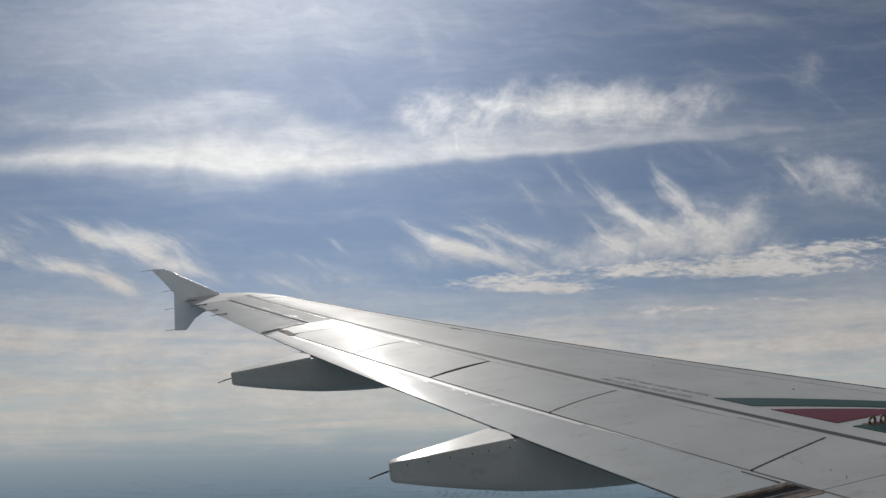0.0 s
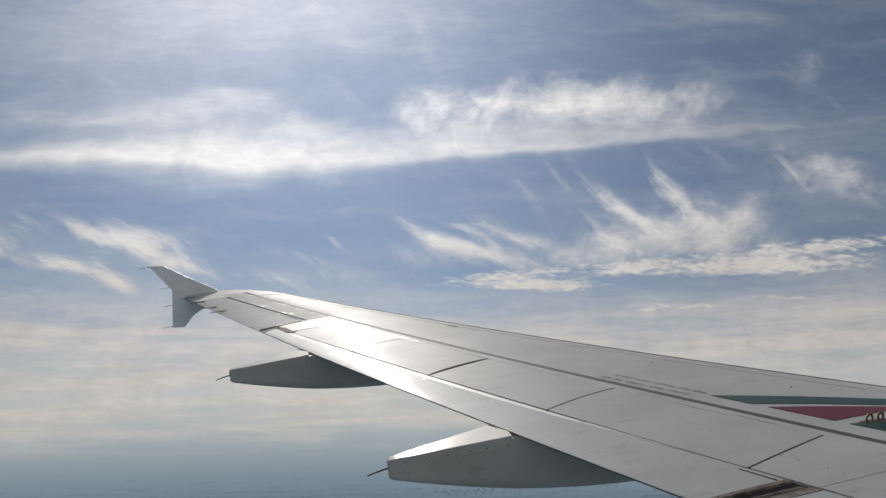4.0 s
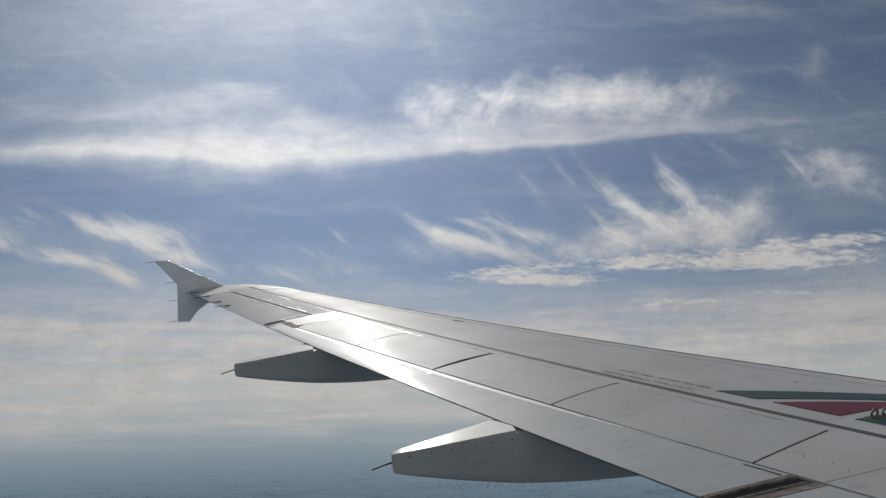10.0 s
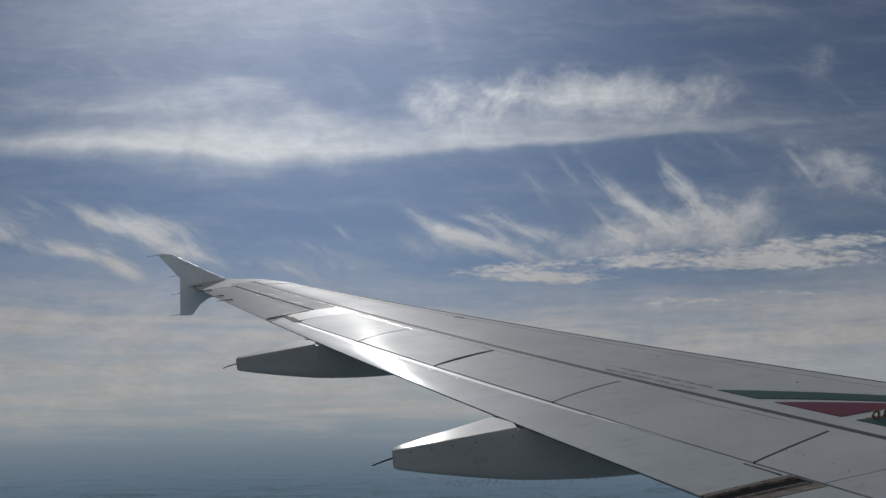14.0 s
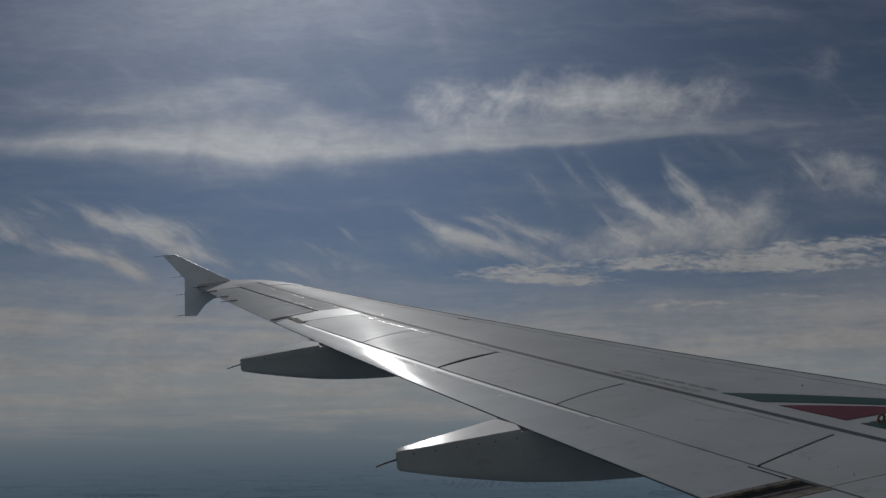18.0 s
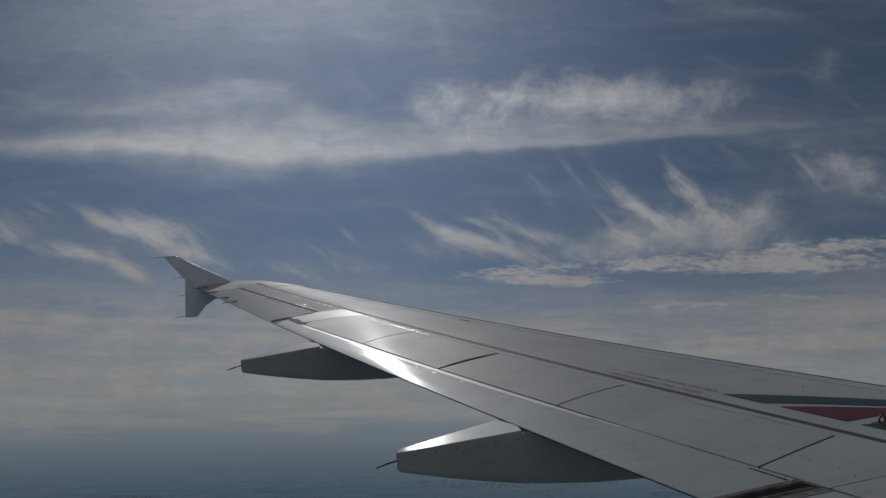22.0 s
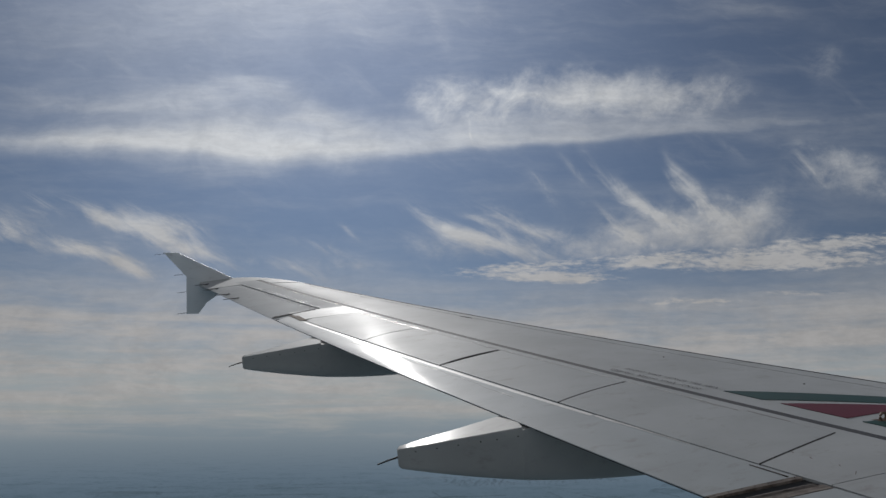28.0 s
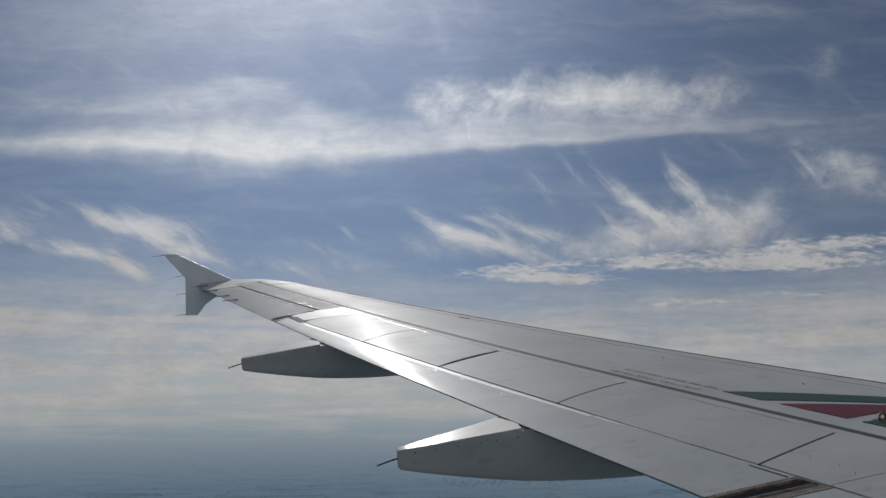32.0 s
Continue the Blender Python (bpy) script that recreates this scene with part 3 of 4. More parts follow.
# flaps
panel("flap", 6.27, 13.27, lambda y: x_spoil(y) - 0.006, x_te, flap_paint, edge_thick=0.006, lift=0.0, ny=40, nx=6, slant1=0.12, label="outboard flap, retracted, light grey")
panel("flap", Y_IN, 6.05, lambda y: x_spoil(y) - 0.006, x_te, flap_paint, edge_thick=0.006, lift=0.0, ny=12, nx=6, label="inboard flap, retracted, light grey")
panel("flap_lip", 7.82, 12.9, lambda y: x_spoil(y) - 0.018 - 0.010 * min(1.0, (y - 7.82) / 1.2), lambda y: x_spoil(y) - 0.056 - 0.016 * min(1.0, (y - 7.82) / 1.2), worn, lift=0.0005, thick=0.005, ny=24, nx=2, rim=0.001,
      label="worn pale strip at the front of the flap")
for y0, y1, off, wide in ((7.55, 7.80, 0.030, 0.014), (8.30, 8.52, 0.064, 0.012), (8.75, 8.90, 0.066, 0.010)):
    panel("chipped_patch", y0, y1, lambda y: x_spoil(y) - off, lambda y: x_spoil(y) - off - wide * (1 - abs(y - (y0 + y1) / 2) / (y1 - y0)), worn,
          lift=-0.0012, thick=0.002, ny=6, nx=1, rim=0.0003)
# pale metal flecks imitate the glitter along the hinge
panel("hinge_strip", 11.3, 12.95, lambda y: x_hinge(y) + 0.013, lambda y: x_hinge(y) + 0.004, glint_flecks, lift=0.003, thick=0.006, ny=10, nx=1, rim=0.001,
      label="bright worn strip with imitated glints along the spoiler hinge")
# bright flecks put in place of the sun's sparkle along the outer seams
for y0, y1, line, off in ((13.75, 16.4, x_ail, 0.036), (13.8, 15.6, x_ail, -0.060), (13.2, 16.6, x_seam, -0.066), (9.6, 11.2, x_hinge, 0.012), (14.2, 16.0, x_ail, 0.100)):
    panel("bright_fleck_strip", y0, y1, lambda y: line(y) + off + 0.004, lambda y: line(y) + off - 0.004, flecked, lift=0.0012, thick=0.003, ny=14, nx=1, rim=0.0003,
          label="line of bright chips and imitated glints in the enamel")
# added strip that draws the dark edge line, widened outboard for the camera's view
panel("leading_edge_strip", 6.2, 16.4, lambda y: x_le(y) + 0.004, lambda y: x_le(y) - 0.012 - 0.0045 * (y - 6.2), strip_grey, lift=0.001, thick=0.006, ny=60, nx=2, rim=0.0,
      label="dark grey strip along the leading edge")
panel("flap_groove", 6.28, 6.52, lambda y: x_spoil(y) - 0.047, lambda y: x_spoil(y) - 0.054, stained, lift=0.003, thick=0.006, ny=3, nx=1, rim=0.001)
# the joint between the flaps: bolted edge strip, dark recess, stained strip
joint = panel("joint_strip", 6.228, 6.262, lambda y: x_spoil(y) - 0.012, x_te, smeared, lift=0.002, thick=0.02, ny=1, nx=8, rim=0.002,
              label="oil-stained bolted strip at the flap joint")
panel("joint_recess", 6.115, 6.228, lambda y: x_spoil(y) - 0.012, x_te, rubber, lift=-0.016, thick=0.01, ny=2, nx=8, rim=0.0)
panel("joint_strip", 6.055, 6.115, lambda y: x_spoil(y) - 0.012, x_te, smeared, lift=0.0, thick=0.02, ny=1, nx=8, rim=0.002,
      label="oil-stained bolted strip at the flap joint")
panel("joint_tube", 6.135, 6.165, lambda y: x_spoil(y) - 0.02, x_te, stained, lift=-0.006, thick=0.012, ny=2, nx=8, rim=0.006)
for k in range(7):
    x = x_spoil(6.23) - 0.05 - 0.085 * k
    z = z_top(x, 6.235) + 0.001
    part("bolt", rod([(x, 6.246, z - 0.004), (x, 6.246, z + 0.004)], 0.003, 8), seal, joint)
# wingtip fence: one swept plate above and below the tip
FENCE = [(-7.38, 0.84), (-7.14, 0.82), (-6.69, 0.54), (-6.16, 0.22), (-6.13, 0.12), (-6.50, -0.03), (-6.72, -0.16), (-6.89, -0.35), (-7.10, -0.33), (-7.03, 0.36)]
rows = []
for dy, k in ((-0.016, 0.99), (-0.010, 1.0), (0.010, 1.0), (0.016, 0.99)):
    rows.append([(-6.75 + (x + 6.75) * k, 17.46 + dy, 0.2 + (z - 0.2) * k) for x, z in FENCE])
part("wingtip_fence", skin(rows), fence_paint, wing, "dark grey arrow-shaped wingtip fence")

# static wicks on the fence and on the outer trailing edge
for x, z in ((-7.38, 0.82), (-7.08, 0.41), (-7.06, 0.08), (-7.10, -0.31)):
    part("static_wick", rod([(x + 0.02, 17.46, z), (x - 0.09, 17.46, z - 0.004), (x - 0.17, 17.46, z - 0.006)], 0.005, 6, 0.6), rubber, wing)
for y in (17.1, 16.5, 15.82, 15.35):
    x = x_te(y)
    z = z_top(x, y) + 0.012
    part("static_wick", rod([(x + 0.13, y, z - 0.002), (x + 0.02, y, z - 0.002), (x - 0.12, y, z - 0.006)], 0.008, 6, 0.6), rubber, wing)


def fairing(yc, w_te, x_end, z_end, x_top, z_bot, front):
    """A canoe under the wing that reaches past the trailing edge: tail cone, main shell, cover strip, bolts, wick."""
    thing = new("flap_track_fairing")
    thing.parent = wing
    tagged(thing, "grey canoe-shaped flap track fairing under the wing")
    te = x_te(yc)
    top = z_top(te, yc) - 0.0065

    def ring(x, half, zt, zb):
        h = zt - zb
        r = min(0.35 * h, 0.8 * half)
        pts = [(x, yc - half, zt), (x, yc + half, zt)]
        for q in (0.0, 0.4, 0.8, 1.2, 1.57):
            pts.append((x, yc + half * (0.92 - 0.35 * (1 - math.cos(q))) , zb + r * (1 - math.sin(q))))
        for q in (1.57, 1.2, 0.8, 0.4, 0.0):
            pts.append((x, yc - half * (0.92 - 0.35 * (1 - math.cos(q))), zb + r * (1 - math.sin(q))))
        return pts

    def bottom(x):
        s = (x - x_end) / (front - x_end)
        low = z_end[1] + (z_bot - z_end[1]) * math.sin(min(1.0, s / 0.72) * math.pi / 2) ** 0.9
        if s > 0.72:
            low += (z_low(front, yc) - 0.01 - z_bot) * ((s - 0.72) / 0.28) ** 1.8
        return low

    tail = []
    for u in (0.0, 0.02, 0.08, 0.25, 0.45, 0.65, 0.85, 1.0):
        x = x_end + (te + 0.02 - x_end) * u
        half = 0.030 + (w_te / 2 - 0.030) * u ** 1.0
        if u == 0.0:
            half *= 0.6
        zt = z_end[0] + (top - z_end[0]) * u
        zb = bottom(x) + (0.012 if u == 0 else 0.0)
        tail.append(ring(x, half, zt - (0.012 if u == 0 else 0.0), zb))
    part("tail_cone", skin(tail), fairing_paint, thing)
    shell = []
    for u in span(0.0, 1.0, 14):
        x = te + 0.0203 + (front - te) * u
        half = w_te / 2 * (1.0 if u < 0.6 else math.sqrt(max(0.02, 1 - ((u - 0.6) / 0.42) ** 2)))
        zt = min(z_top(x, yc) - 0.03, z_low(x, yc) + 0.06)
        shell.append(ring(x, half, zt, min(bottom(x), zt - 0.03)))
    part("shell", skin(shell), fairing_paint, thing)
    # cover strip below the ridge, on both sides, with its bolts
    for side in (-1, 1):
        strip = []
        for u in (0.12, 0.35, 0.6, 0.8, 0.97):
            x = x_end + (te + 0.02 - x_end) * u
            half = 0.030 + (w_te / 2 - 0.030) * u ** 1.0 + 0.002
            zt = z_end[0] + (top - z_end[0]) * u
            deep = 0.045 + 0.05 * u
            strip.append([(x, yc + side * half, zt - 0.004), (x, yc + side * (half + 0.003), zt - 0.006),
                          (x, yc + side * (half + 0.002), zt - deep), (x, yc + side * (half - 0.012), zt - deep)])
        cover = part("cover_strip", skin(strip), fairing_paint, thing)
        for u in (0.14, 0.31, 0.48, 0.66, 0.79, 0.96):
            x = x_end + (te + 0.02 - x_end) * u
            half = 0.030 + (w_te / 2 - 0.030) * u ** 1.0
            zt = z_end[0] + (top - z_end[0]) * u - 0.035 - 0.03 * u
            part("bolt", rod([(x, yc + side * (half - 0.004), zt), (x, yc + side * (half + 0.006), zt)], 0.006, 8), seal, cover)
    zm = 0.5 * (z_end[0] + z_end[1]) + 0.01
    part("static_wick", rod([(x_end + 0.03, yc, zm), (x_end - 0.08, yc, zm - 0.02), (x_end - 0.16, yc, zm - 0.04)], 0.008, 6, 0.7), rubber, thing)


fairing(11.82, 0.48, -5.74, (-0.080, -0.225), -4.87, -0.50, -2.9)
fairing(8.04, 0.38, -4.37, (-0.135, -0.285), -3.47, -0.605, -1.2)

# markings, laid on the skin
def decal(name, corners, mat, label):
    """A painted field: a polygon in the plan, cut fine enough to follow the skin."""
    bm = bmesh.new()
    face = bm.faces.new([bm.verts.new((x, y, 0)) for x, y in corners])
    bmesh.ops.triangulate(bm, faces=[face])
    for _ in range(3):
        bmesh.ops.subdivide_edges(bm, edges=[e for e in bm.edges if e.calc_length() > 0.12], cuts=1, use_grid_fill=True)
        bmesh.ops.triangulate(bm, faces=bm.faces)
    lower = bmesh.ops.extrude_face_region(bm, geom=bm.faces[:])
    below = {v for v in lower["geom"] if isinstance(v, bmesh.types.BMVert)}
    for v in bm.verts:
        v.co.z = z_top(v.co.x, v.co.y) + (0.0042 if v in below else 0.0010)
    bmesh.ops.recalc_face_normals(bm, faces=bm.faces)
    return part(name, bm, mat, wing, label, 60)


decal("inspection_plate", [(-5.182, 13.461), (-5.040, 13.323), (-4.932, 12.945), (-5.032, 12.983)], plate_paint,
      "brownish stained plate at the flap's outer end")
# dark decal stands in for the shaded gap, placed to fit the camera's view
decal("aileron_gap_decal", [(-5.405, 13.500), (-5.077, 13.570), (-4.800, 13.640), (-4.800, 13.580), (-5.078, 13.510), (-5.400, 13.435)], seal,
      "dark painted strip for the gap between the aileron and the flap")
decal("green_stripe", [(-1.751, 7.893), (-1.617, 7.570), (-0.790, 7.160), (0.10, 6.72), (0.10, 6.95), (-0.657, 7.316)], green_paint,
      "green painted stripe ending in a point")
decal("red_stripe", [(-1.550, 7.433), (-1.352, 6.965), (-0.77, 7.03), (-0.60, 7.05), (-0.834, 7.125)], red_paint, "red painted wedge beside the green stripe")
decal("green_wedge", [(-1.311, 6.865), (-1.221, 6.653), (-0.95, 6.52), (-0.88, 6.83), (-1.09, 6.85)], green_paint, "small green painted wedge")


def stencil(text, x, y, length, height, turn, size=0.06):
    """Lettering from the built-in font, as a thin mesh that follows the skin."""
    cu = bpy.data.curves.new("lettering", "FONT")
    cu.body, cu.size, cu.extrude, cu.resolution_u, cu.offset = text, size, 0.0, 2, 0.0
    ob = bpy.data.objects.new("lettering", cu)
    me = bpy.data.meshes.new_from_object(ob)
    bpy.data.objects.remove(ob)
    m = pose(0, 0, 0, 0, 0, turn)
    wide = max(v.co.x for v in me.vertices)
    for v in me.vertices:
        p = m @ Vector((v.co.x * length / wide, v.co.y * height / size, 0))
        v.co = (x + p.x, y + p.y, z_top(x + p.x, y + p.y) + 0.0035)
    me.materials.append(ink)
    ob = new("lettering", me)
    ob.parent = wing
    return tagged(ob, "small black stencilled walkway warning")


WARN = "DO NOT  WALK  OUTSIDE  THIS  AREA"
stencil(WARN, -2.172, 8.862, 0.98, 0.062, -65.7)
stencil(WARN, -1.862, 8.020, 0.98, 0.062, 114.3)

# scuffs and worn streaks
for x, y, length, turn in ((-2.00, 6.45, 0.030, 0.2), (-1.925, 6.285, 0.024, 0.5), (-1.915, 6.16, 0.030, 0.9), (-2.04, 6.575, 0.022, 0.1)):
    panel("scuff", y - length / 2, y + length / 2, lambda q: x + turn * (q - y) + 0.0022, lambda q: x + turn * (q - y) - 0.0022, plate_paint,
          lift=0.004, thick=0.003, ny=3, nx=1, rim=0.001)
for ya, yb, line, off in ((7.75, 8.20, x_hinge, 0.009), (8.27, 8.46, x_hinge, 0.012), (8.50, 9.55, x_hinge, 0.008), (9.60, 9.95, x_hinge, 0.012)):
    panel("worn_streak", ya, yb, lambda q: line(q) + off + 0.003, lambda q: line(q) + off - 0.003, worn, lift=0.0022, thick=0.002, ny=8, nx=1, rim=0.0002)
for ya, yb, off in ((8.55, 9.0, 0.150), (9.05, 10.3, 0.112), (10.2, 11.4, 0.135)):
    panel("bright_fleck_strip", ya, yb, lambda q: x_spoil(q) - off + 0.004, lambda q: x_spoil(q) - off - 0.004, flecked, lift=0.0012, thick=0.002, ny=14, nx=1, rim=0.0002,
          label="line of bright chips and imitated glints in the enamel")
panel("flap_lip", 6.98, 7.80, lambda y: x_spoil(y) - 0.012, lambda y: x_spoil(y) - 0.015 - 0.020 * (y - 6.98) / 0.82, worn, lift=0.0005, thick=0.004, ny=10, nx=1, rim=0.0003,
      label="worn pale strip at the front of the flap")

for ya, yb, off, wide in ((7.42, 7.86, 0.148, 0.010), (7.06, 7.38, 0.120, 0.006), (7.55, 7.72, 0.170, 0.006)):
    panel("grime_streak", ya, yb, lambda q: x_seam(q) - off + wide * (q - ya) / (yb - ya), lambda q: x_seam(q) - off - wide * (yb - q) / (yb - ya) * 0.8, grime_film,
          lift=0.0026, thick=0.003, ny=8, nx=1, rim=0.0003)

# rows of fasteners along the seams
def fasteners(name, line, y0, y1, step, radius=0.007):
    bm = bmesh.new()
    y = y0
    while y < y1:
        x = line(y) + random.uniform(-0.012, 0.012)
        r = radius * random.uniform(0.55, 1.15)
        z = z_top(x, y) + 0.0025
        rings = []
        for s, up in ((1.0, -0.004), (0.97, 0.0), (0.6, 0.0005), (0.25, 0.0007)):
            rings.append([bm.verts.new((x + s * r * math.cos(k * math.tau / 8), y + s * r * math.sin(k * math.tau / 8), z + up)) for k in range(8)])
        for ra, rb in zip(rings, rings[1:]):
            for k in range(8):
                bm.faces.new((ra[k], ra[(k + 1) % 8], rb[(k + 1) % 8], rb[k]))
        bm.faces.new(rings[-1])
        y += step * random.choice((0.5, 0.8, 1.1, 2.3))
    return tagged(part(name, bm, bare, wing, "row of small bare metal fasteners", 80), kind="stuff")


fasteners("fastener_row", lambda y: x_seam(y) - 0.075, 10.6, 16.6, 0.15, 0.010)
fasteners("fastener_row", lambda y: x_seam(y) + 0.080, 12.5, 16.4, 0.21, 0.006)
fasteners("fastener_row", lambda y: x_ail(y) + 0.05, 13.8, 16.8, 0.10, 0.011)
fasteners("fastener_row", lambda y: x_ail(y) - 0.10, 13.7, 16.5, 0.15, 0.011)

# rope fitting: a bronze foot with two eye lugs
fx, fy = -1.150, 6.850
fitting = panel("rope_fitting", fy - 0.035, fy + 0.035, lambda y: fx + 0.13, lambda y: fx - 0.075, rusty, lift=0.008, thick=0.010,
                ny=4, nx=6, label="tarnished bronze fitting with two eye lugs", rim=0.006)
for dx_lug, lean in ((-0.018, 0.25), (0.068, 0.35)):
    xc, zc = fx + dx_lug, z_top(fx, fy) + 0.028
    eye_ring = [(xc + 0.029 * math.cos(q), fy + lean * 0.029 * math.cos(q), zc + 0.025 * math.sin(q)) for q in span(-0.95, math.pi + 0.95, 14)]
    part("eye_lug", rod(eye_ring, 0.009, 8), rusty, fitting)
# small round vents and drain holes
for x, y, r in ((-1.623, 9.205, 0.007), (-1.039, 7.894, 0.008)):
    z = z_top(x, y)
    part("vent", rod([(x, y, z - 0.004), (x, y, z + 0.004)], r, 10), stained, wing)
panel("drain_slot", 12.13, 12.25, lambda y: -2.918 - 0.75 * (y - 12.19) + 0.022, lambda y: -2.918 - 0.75 * (y - 12.19) - 0.022, seal, lift=0.004, thick=0.006, ny=3, nx=2, rim=0.002)

# ================= the country below =================


def haze_faded(net, surface, near=0.65):
    """Imitates haze: the surface turns see-through with distance and shows the backdrop."""
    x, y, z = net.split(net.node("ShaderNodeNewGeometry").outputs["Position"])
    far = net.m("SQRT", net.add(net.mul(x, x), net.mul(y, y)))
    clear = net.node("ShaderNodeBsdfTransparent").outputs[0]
    # near value kept high, so the pale backdrop lights the wing's undersides
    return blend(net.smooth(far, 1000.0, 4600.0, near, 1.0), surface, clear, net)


def land(net):
    at = net.node("ShaderNodeNewGeometry").outputs["Position"]
    x, y, z = net.split(at)
    cells = net.node("ShaderNodeTexVoronoi")
    net.put(cells.inputs["Vector"], net.xyz(x, net.mul(y, 1.4), 0.0))
    cells.inputs["Scale"].default_value = 0.0055
    tint = net.split(cells.outputs["Color"])[0]
    hedge = net.node("ShaderNodeTexVoronoi")
    hedge.feature = "DISTANCE_TO_EDGE"
    net.put(hedge.inputs["Vector"], net.xyz(x, net.mul(y, 1.4), 0.0))
    hedge.inputs["Scale"].default_value = 0.0055
    wood = net.noise(at, 0.002, 6.0, 0.6)
    fine = net.noise(at, 0.08, 5.0, 0.6)
    col = net.mix(tint, (0.045, 0.066, 0.034), (0.085, 0.098, 0.055))
    col = net.mix(net.mul(fine, 0.5), col, (0.05, 0.06, 0.032))
    col = net.mix(net.smooth(hedge.outputs[0], 0.04, 0.02), col, (0.025, 0.040, 0.020))
    col = net.mix(net.smooth(wood, 0.60, 0.66), col, (0.022, 0.042, 0.022))
    ground = bsdf(net, col, 0.9, 0.0, fine, 0.4, 0.5, gloss=0.1)
    return haze_faded(net, ground)


land_mat = material("haze_faded_farmland", land)
bm = bmesh.new()
RINGS = [60 * 1.16 ** k for k in range(30)] + [4880]
last = [bm.verts.new((0, 0, 0))]
for r in RINGS:
    ring = [bm.verts.new((r * math.cos(k * math.tau / 96), r * math.sin(k * math.tau / 96), 0)) for k in range(96)]
    for k in range(96):
        j = (k + 1) % 96
        if len(last) == 1:
            bm.faces.new((last[0], ring[k], ring[j]))
        else:
            bm.faces.new((last[k], ring[k], ring[j], last[j]))
    last = ring
tagged(part("ground", bm, land_mat), "green and brown farmland far below, faded into the backdrop's blue haze", "ground", kind="structure")


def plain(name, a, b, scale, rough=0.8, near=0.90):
    return material(name, lambda n: haze_faded(n, bsdf(n, n.mix(n.noise(n.node("ShaderNodeTexCoord").outputs["Object"], scale, 5.0), a, b), rough, gloss=0.2), near))


leaf_mat = plain("dark_foliage", (0.025, 0.045, 0.020), (0.050, 0.075, 0.030), 0.12, 0.9, 0.80)
asphalt = plain("grey_asphalt", (0.10, 0.10, 0.10), (0.16, 0.155, 0.15), 0.2)
render_mat = plain("pale_render", (0.55, 0.53, 0.50), (0.42, 0.40, 0.38), 0.4)
tile_mat = plain("brown_roof_tile", (0.16, 0.085, 0.06), (0.10, 0.06, 0.05), 1.5)
slate_mat = plain("grey_roof_slate", (0.13, 0.13, 0.14), (0.08, 0.08, 0.09), 1.5)
sheet_mat = plain("white_sheet_roof", (0.66, 0.66, 0.66), (0.50, 0.50, 0.51), 0.1, 0.5)
window_mat = material("dark_window_glass", lambda n: haze_faded(n, bsdf(n, (0.03, 0.035, 0.04), 0.1)))
water_mat = material("still_water", lambda n: haze_faded(n, bsdf(n, (0.03, 0.045, 0.05), 0.08, 0.0, n.noise(n.node("ShaderNodeNewGeometry").outputs["Position"], 0.4, 3.0), 0.1, 0.1)))

rng = random.Random(7)


def block(x0, x1, y0, y1, z0, z1):
    return skin([[(x0, y, z0), (x1, y, z0), (x1, y, z1), (x0, y, z1)] for y in (y0, y1)])


def gable(wide, deep, eaves, ridge):
    hw, hd = wide / 2 + 0.4, deep / 2 + 0.4
    return skin([[(x, -hd, eaves), (x, 0, ridge), (x, hd, eaves), (x, hd, eaves - 0.25), (x, 0, ridge - 0.3), (x, -hd, eaves - 0.25)] for x in (-hw, hw)])


def house(wide, deep, eaves, roof_mat, label):
    thing = new("house")
    part("wall", block(-wide / 2, wide / 2, -deep / 2, deep / 2, -0.3, eaves), render_mat, thing, "", 0)
    roof = part("roof", gable(wide, deep, eaves + 0.1, eaves + 0.42 * deep), roof_mat, thing, "", 0)
    part("chimney", block(wide * 0.2, wide * 0.2 + 0.9, -0.4, 0.4, eaves, eaves + 0.42 * deep + 1.0), tile_mat, roof, "", 0)
    part("door", block(-0.5, 0.5, -deep / 2 - 0.06, -deep / 2 + 0.05, -0.2, 2.05), slate_mat, thing, "", 0)
    for side in (-1, 1):
        for k in (-1, 1):
            for z in (1.0, 3.6):
                part("window", block(k * wide * 0.3 - 0.6, k * wide * 0.3 + 0.6, side * deep / 2 - 0.05, side * deep / 2 + 0.05, z, z + 1.2), window_mat, thing, "", 0)
    return tagged(thing, label, "house", "houses of the town")


def shed(wide, deep, eaves):
    thing = new("warehouse")
    part("wall", block(-wide / 2, wide / 2, -deep / 2, deep / 2, -0.3, eaves), render_mat, thing, "", 0)
    part("roof", gable(wide, deep, eaves + 0.1, eaves + 0.09 * deep), sheet_mat, thing, "", 0)
    for k in (-0.3, 0.0, 0.3):
        part("roller_door", block(k * wide - 2.2, k * wide + 2.2, -deep / 2 - 0.08, -deep / 2 + 0.05, -0.2, 4.5), slate_mat, thing, "", 0)
    return tagged(thing, "long white-roofed warehouse on the edge of the town", "warehouse", "warehouses of the town")


# streets of the town
TOWN = Vector((330.0, 3900.0, 0.0))
TURN = radians(18)


def town(u, v):
    return Vector((TOWN.x + u * math.cos(TURN) - v * math.sin(TURN), TOWN.y + u * math.sin(TURN) + v * math.cos(TURN), 0))


def road(name, pts, wide, label):
    left, right = [], []
    for i, p in enumerate(pts):
        d = (pts[min(i + 1, len(pts) - 1)] - pts[max(i - 1, 0)]).normalized()
        n = Vector((-d.y, d.x, 0)) * wide / 2
        left.append(p + n)
        right.append(p - n)
    rows = [[(l.x, l.y, 0.12), (r.x, r.y, 0.12), (r.x, r.y, -0.3), (l.x, l.y, -0.3)] for l, r in zip(left, right)]
    return tagged(part(name, skin(rows), asphalt, None, "", 0), label, "road", kind="structure")


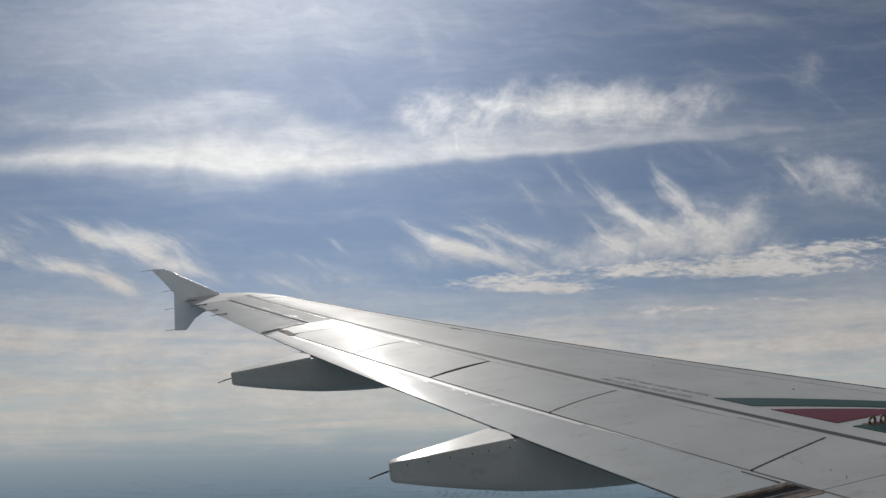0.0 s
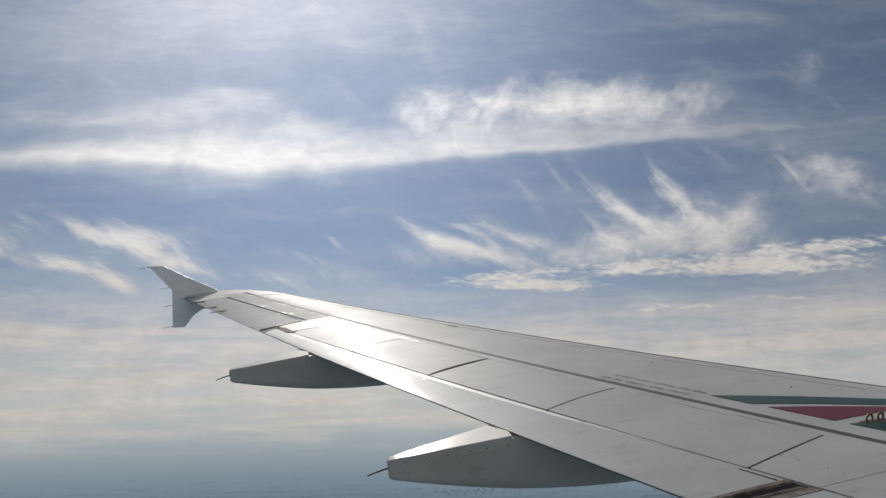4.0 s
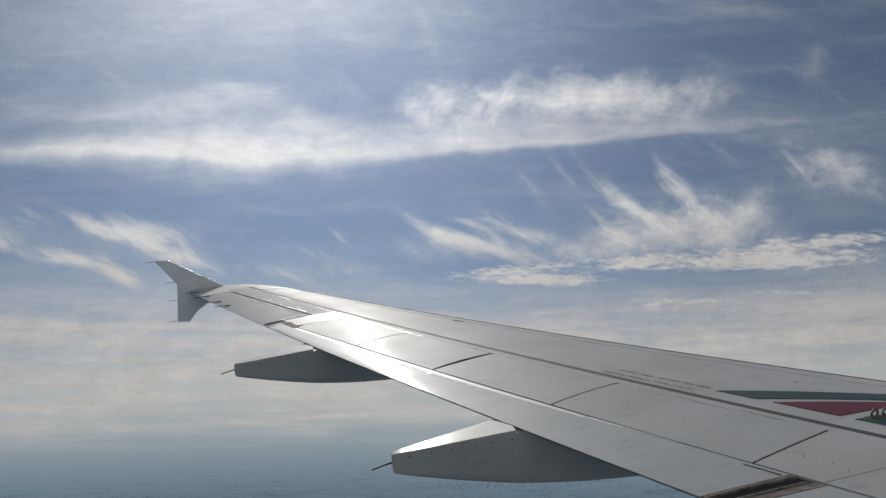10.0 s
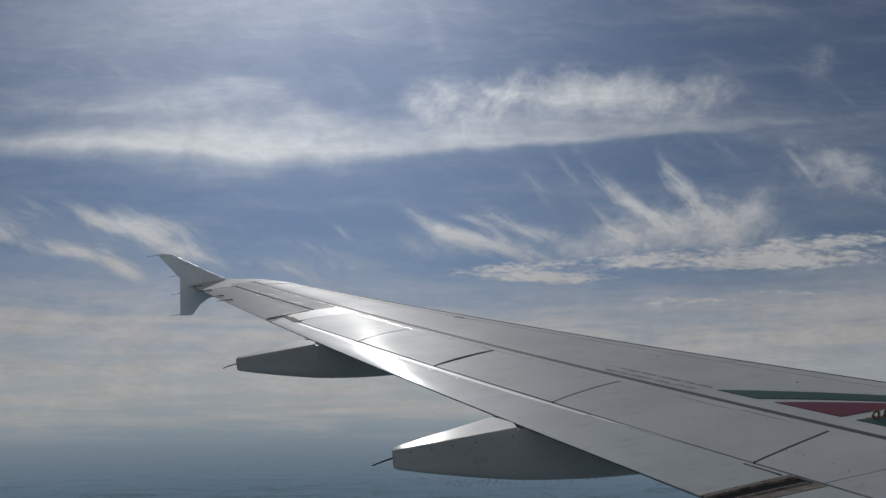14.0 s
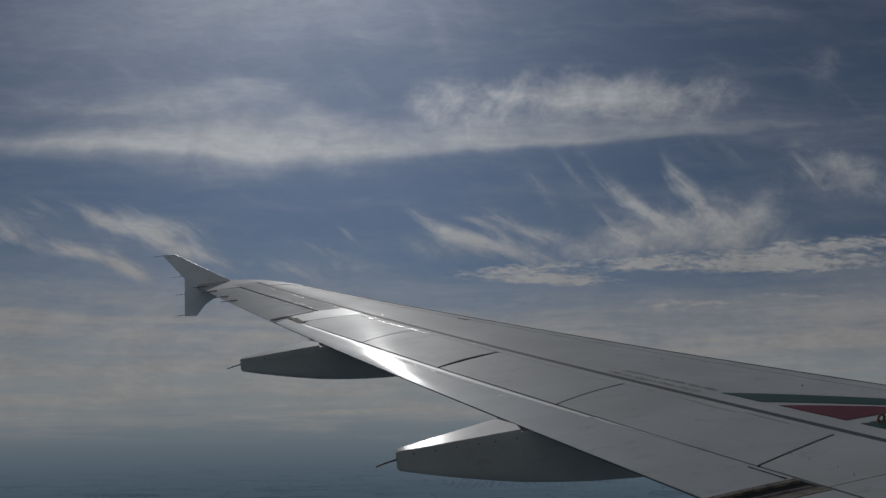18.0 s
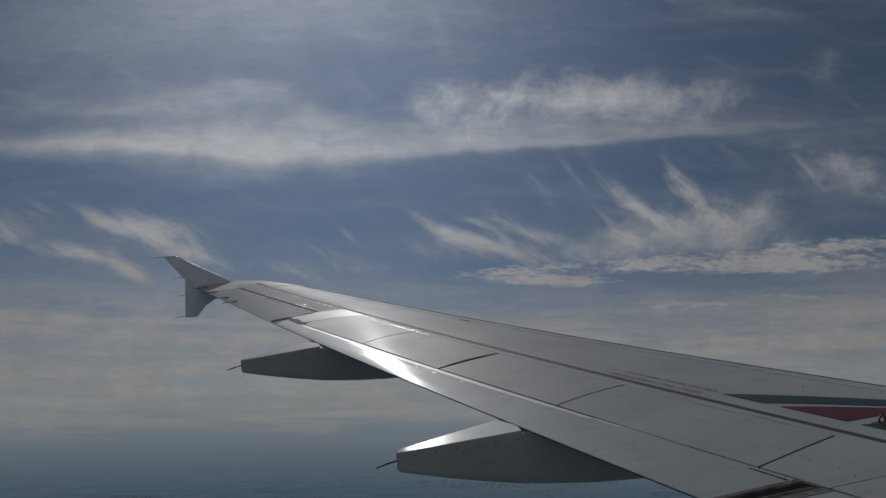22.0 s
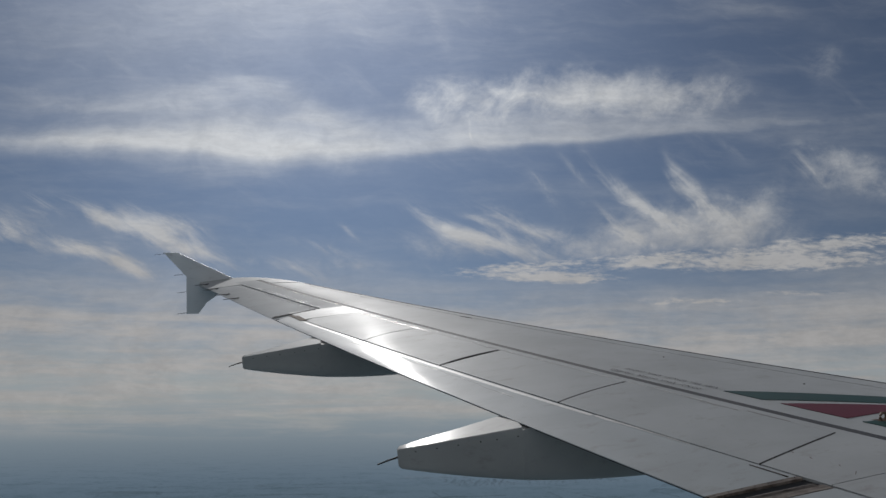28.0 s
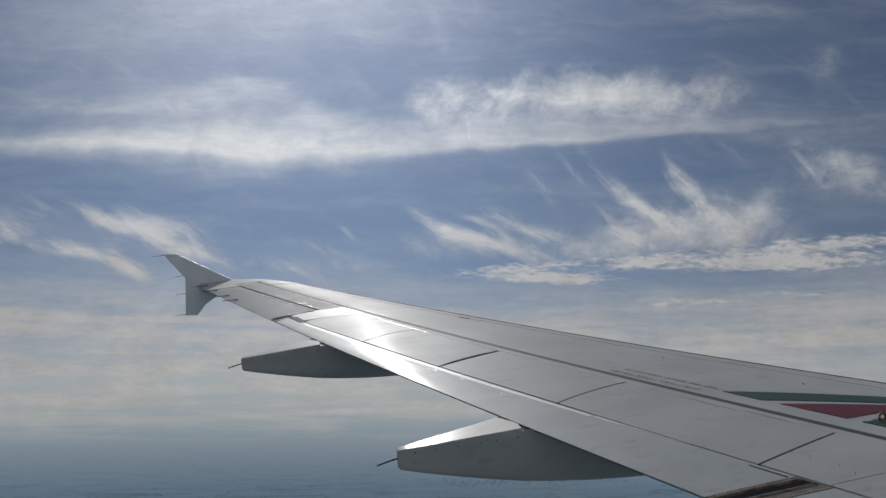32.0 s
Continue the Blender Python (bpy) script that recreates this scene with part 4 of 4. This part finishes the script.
for v in (-300, -200, -100, 0, 100, 200):
    road("road", [town(u, v + 14 * math.sin(u / 140)) for u in range(-420, 461, 80)], 7, "grey asphalt street through the town")
road("road", [town(-60 + 20 * math.sin(v / 150), v) for v in range(-900, 701, 80)], 9, "grey asphalt main road between fields")
road("road", [Vector((-1900 + 60 * k, 2100 + 48 * k + 40 * math.sin(k / 3), 0)) for k in range(36)], 7, "narrow grey country road")

KINDS = [house(11, 8, 5.4, tile_mat, "pale rendered house with a brown tiled roof"), house(14, 9, 5.6, slate_mat, "pale rendered house with a grey slate roof"),
         house(18, 9, 5.8, tile_mat, "long pale terrace house with a brown tiled roof")]
spots = []
for v in (-285, -215, -185, -115, -85, -15, 15, 85, 115, 185):
    u = -400
    while u < 440:
        u += rng.uniform(24, 46)
        if abs(u + 60) > 16 and not (u < -120 and v > 0):
            spots.append((u, v + 14 * math.sin(u / 140) + rng.uniform(-4, 4)))
spots = spots[:190]
for i, (u, v) in enumerate(spots):
    p = town(u, v)
    at = pose(p.x, p.y, 0, 0, 0, math.degrees(TURN) + rng.choice((0, 180)) + rng.uniform(-6, 6))
    if i < 3:
        KINDS[i].matrix_world = at
    else:
        copy_thing(KINDS[i % 3], at)
hall = shed(70, 34, 8)
first = True
for u, v, turn in ((-380, 60, 0), (-290, 70, 0), (-200, 60, 90), (-390, 130, 0), (-300, 140, 90), (-210, 150, 0), (-380, 200, 0), (-270, 215, 0),
                   (-170, 220, 90), (-470, 90, 90), (-460, 180, 0), (120, 300, 0)):
    p = town(u, v)
    at = pose(p.x, p.y, 0, 0, 0, math.degrees(TURN) + turn)
    if first:
        hall.matrix_world = at
        first = False
    else:
        copy_thing(hall, at)
# scattered farms
for i in range(34):
    a, r = radians(rng.uniform(-46, 34)), rng.uniform(1900, 4500)
    p = Vector((r * math.sin(a), r * math.cos(a), 0))
    if (p - TOWN).length < 620:
        continue
    ob = copy_thing(KINDS[i % 3], pose(p.x, p.y, 0, 0, 0, rng.uniform(0, 360)))
    tagged(ob, "lone pale farmhouse among green fields", "house", "farmhouses in the fields")


def treetops(verts, faces, cx, cy, wx, wy, turn):
    """A wood seen from the air: one uneven canopy with a ragged rim that falls to the ground."""
    base, rings, sides = len(verts), 5, 22
    ragged = [rng.uniform(0.72, 1.15) for _ in range(sides)]
    for r in range(rings + 1):
        for k in range(sides):
            q, f = k * math.tau / sides, (0.25, 0.5, 0.75, 0.92, 1.0, 1.02)[r]
            x, y = wx * f * ragged[k] * math.cos(q), wy * f * ragged[k] * math.sin(q)
            z = rng.uniform(9.0, 13.0) if r < 4 else (rng.uniform(5.0, 9.0) if r == 4 else -0.3)
            verts.append((cx + x * math.cos(turn) - y * math.sin(turn), cy + x * math.sin(turn) + y * math.cos(turn), z))
    faces.append(tuple(base + k for k in range(sides)))
    for r in range(rings):
        for k in range(sides):
            j, a = (k + 1) % sides, base + r * sides
            faces.append((a + k, a + sides + k, a + sides + j, a + j))


def hedge(verts, faces, cx, cy, turn, n):
    """A hedgerow: a low uneven ridge."""
    base = len(verts)
    for k in range(n + 1):
        wob, high = rng.uniform(-1.5, 1.5), rng.uniform(2.0, 6.0)
        for side, z in ((-1, -0.2), (-0.5, high), (0.5, high * 0.9), (1, -0.2)):
            u, v = 9.0 * k, wob + side * rng.uniform(2.0, 3.5)
            verts.append((cx + u * math.cos(turn) - v * math.sin(turn), cy + u * math.sin(turn) + v * math.cos(turn), z))
    for k in range(n):
        for q in range(3):
            a = base + 4 * k + q
            faces.append((a, a + 4, a + 5, a + 1))


def greenery(name, verts, faces, label, category):
    me = bpy.data.meshes.new(name)
    me.from_pydata(verts, [], faces)
    me.materials.append(leaf_mat)
    return tagged(new(name, me), label, category, kind="stuff")


verts, faces = [], []
for _ in range(34):
    a, r = radians(rng.uniform(-48, 36)), rng.uniform(1500, 4400)
    cx, cy = r * math.sin(a), r * math.cos(a)
    if (Vector((cx, cy, 0)) - TOWN).length > 650:
        treetops(verts, faces, cx, cy, rng.uniform(40, 150), rng.uniform(25, 70), rng.uniform(-0.5, 0.5))
greenery("woodland", verts, faces, "dark green patches of woodland among the fields", "woodland")
verts, faces = [], []
for _ in range(80):
    a, r = radians(rng.uniform(-48, 36)), rng.uniform(1500, 4500)
    cx, cy = r * math.sin(a), r * math.cos(a)
    if (Vector((cx, cy, 0)) - TOWN).length > 700:
        hedge(verts, faces, cx, cy, rng.choice((0.2, 1.75)) + rng.uniform(-0.25, 0.25), rng.randint(12, 40))
greenery("hedgerow", verts, faces, "dark hedgerows and trees between the fields", "hedgerow")


def pond(x, y, rx, ry, turn):
    ring = []
    for k in range(28):
        q = k * math.tau / 28
        s = 1 + 0.16 * math.sin(2 * q + x) + 0.10 * math.sin(3 * q + y)
        ring.append((rx * s * math.cos(q), ry * s * math.sin(q)))
    bm = skin([[(px, py, z) for px, py in ring] for z in (-0.4, 0.08)])
    ob = tagged(part("pond", bm, water_mat, None, "", 0), "still grey pond among the fields", "pond", kind="structure")
    ob.matrix_world = pose(x, y, 0, 0, 0, turn)


pond(-1080, 1960, 42, 24, 20)
pond(-330, 4250, 60, 28, 5)
pond(-640, 2550, 30, 22, 60)
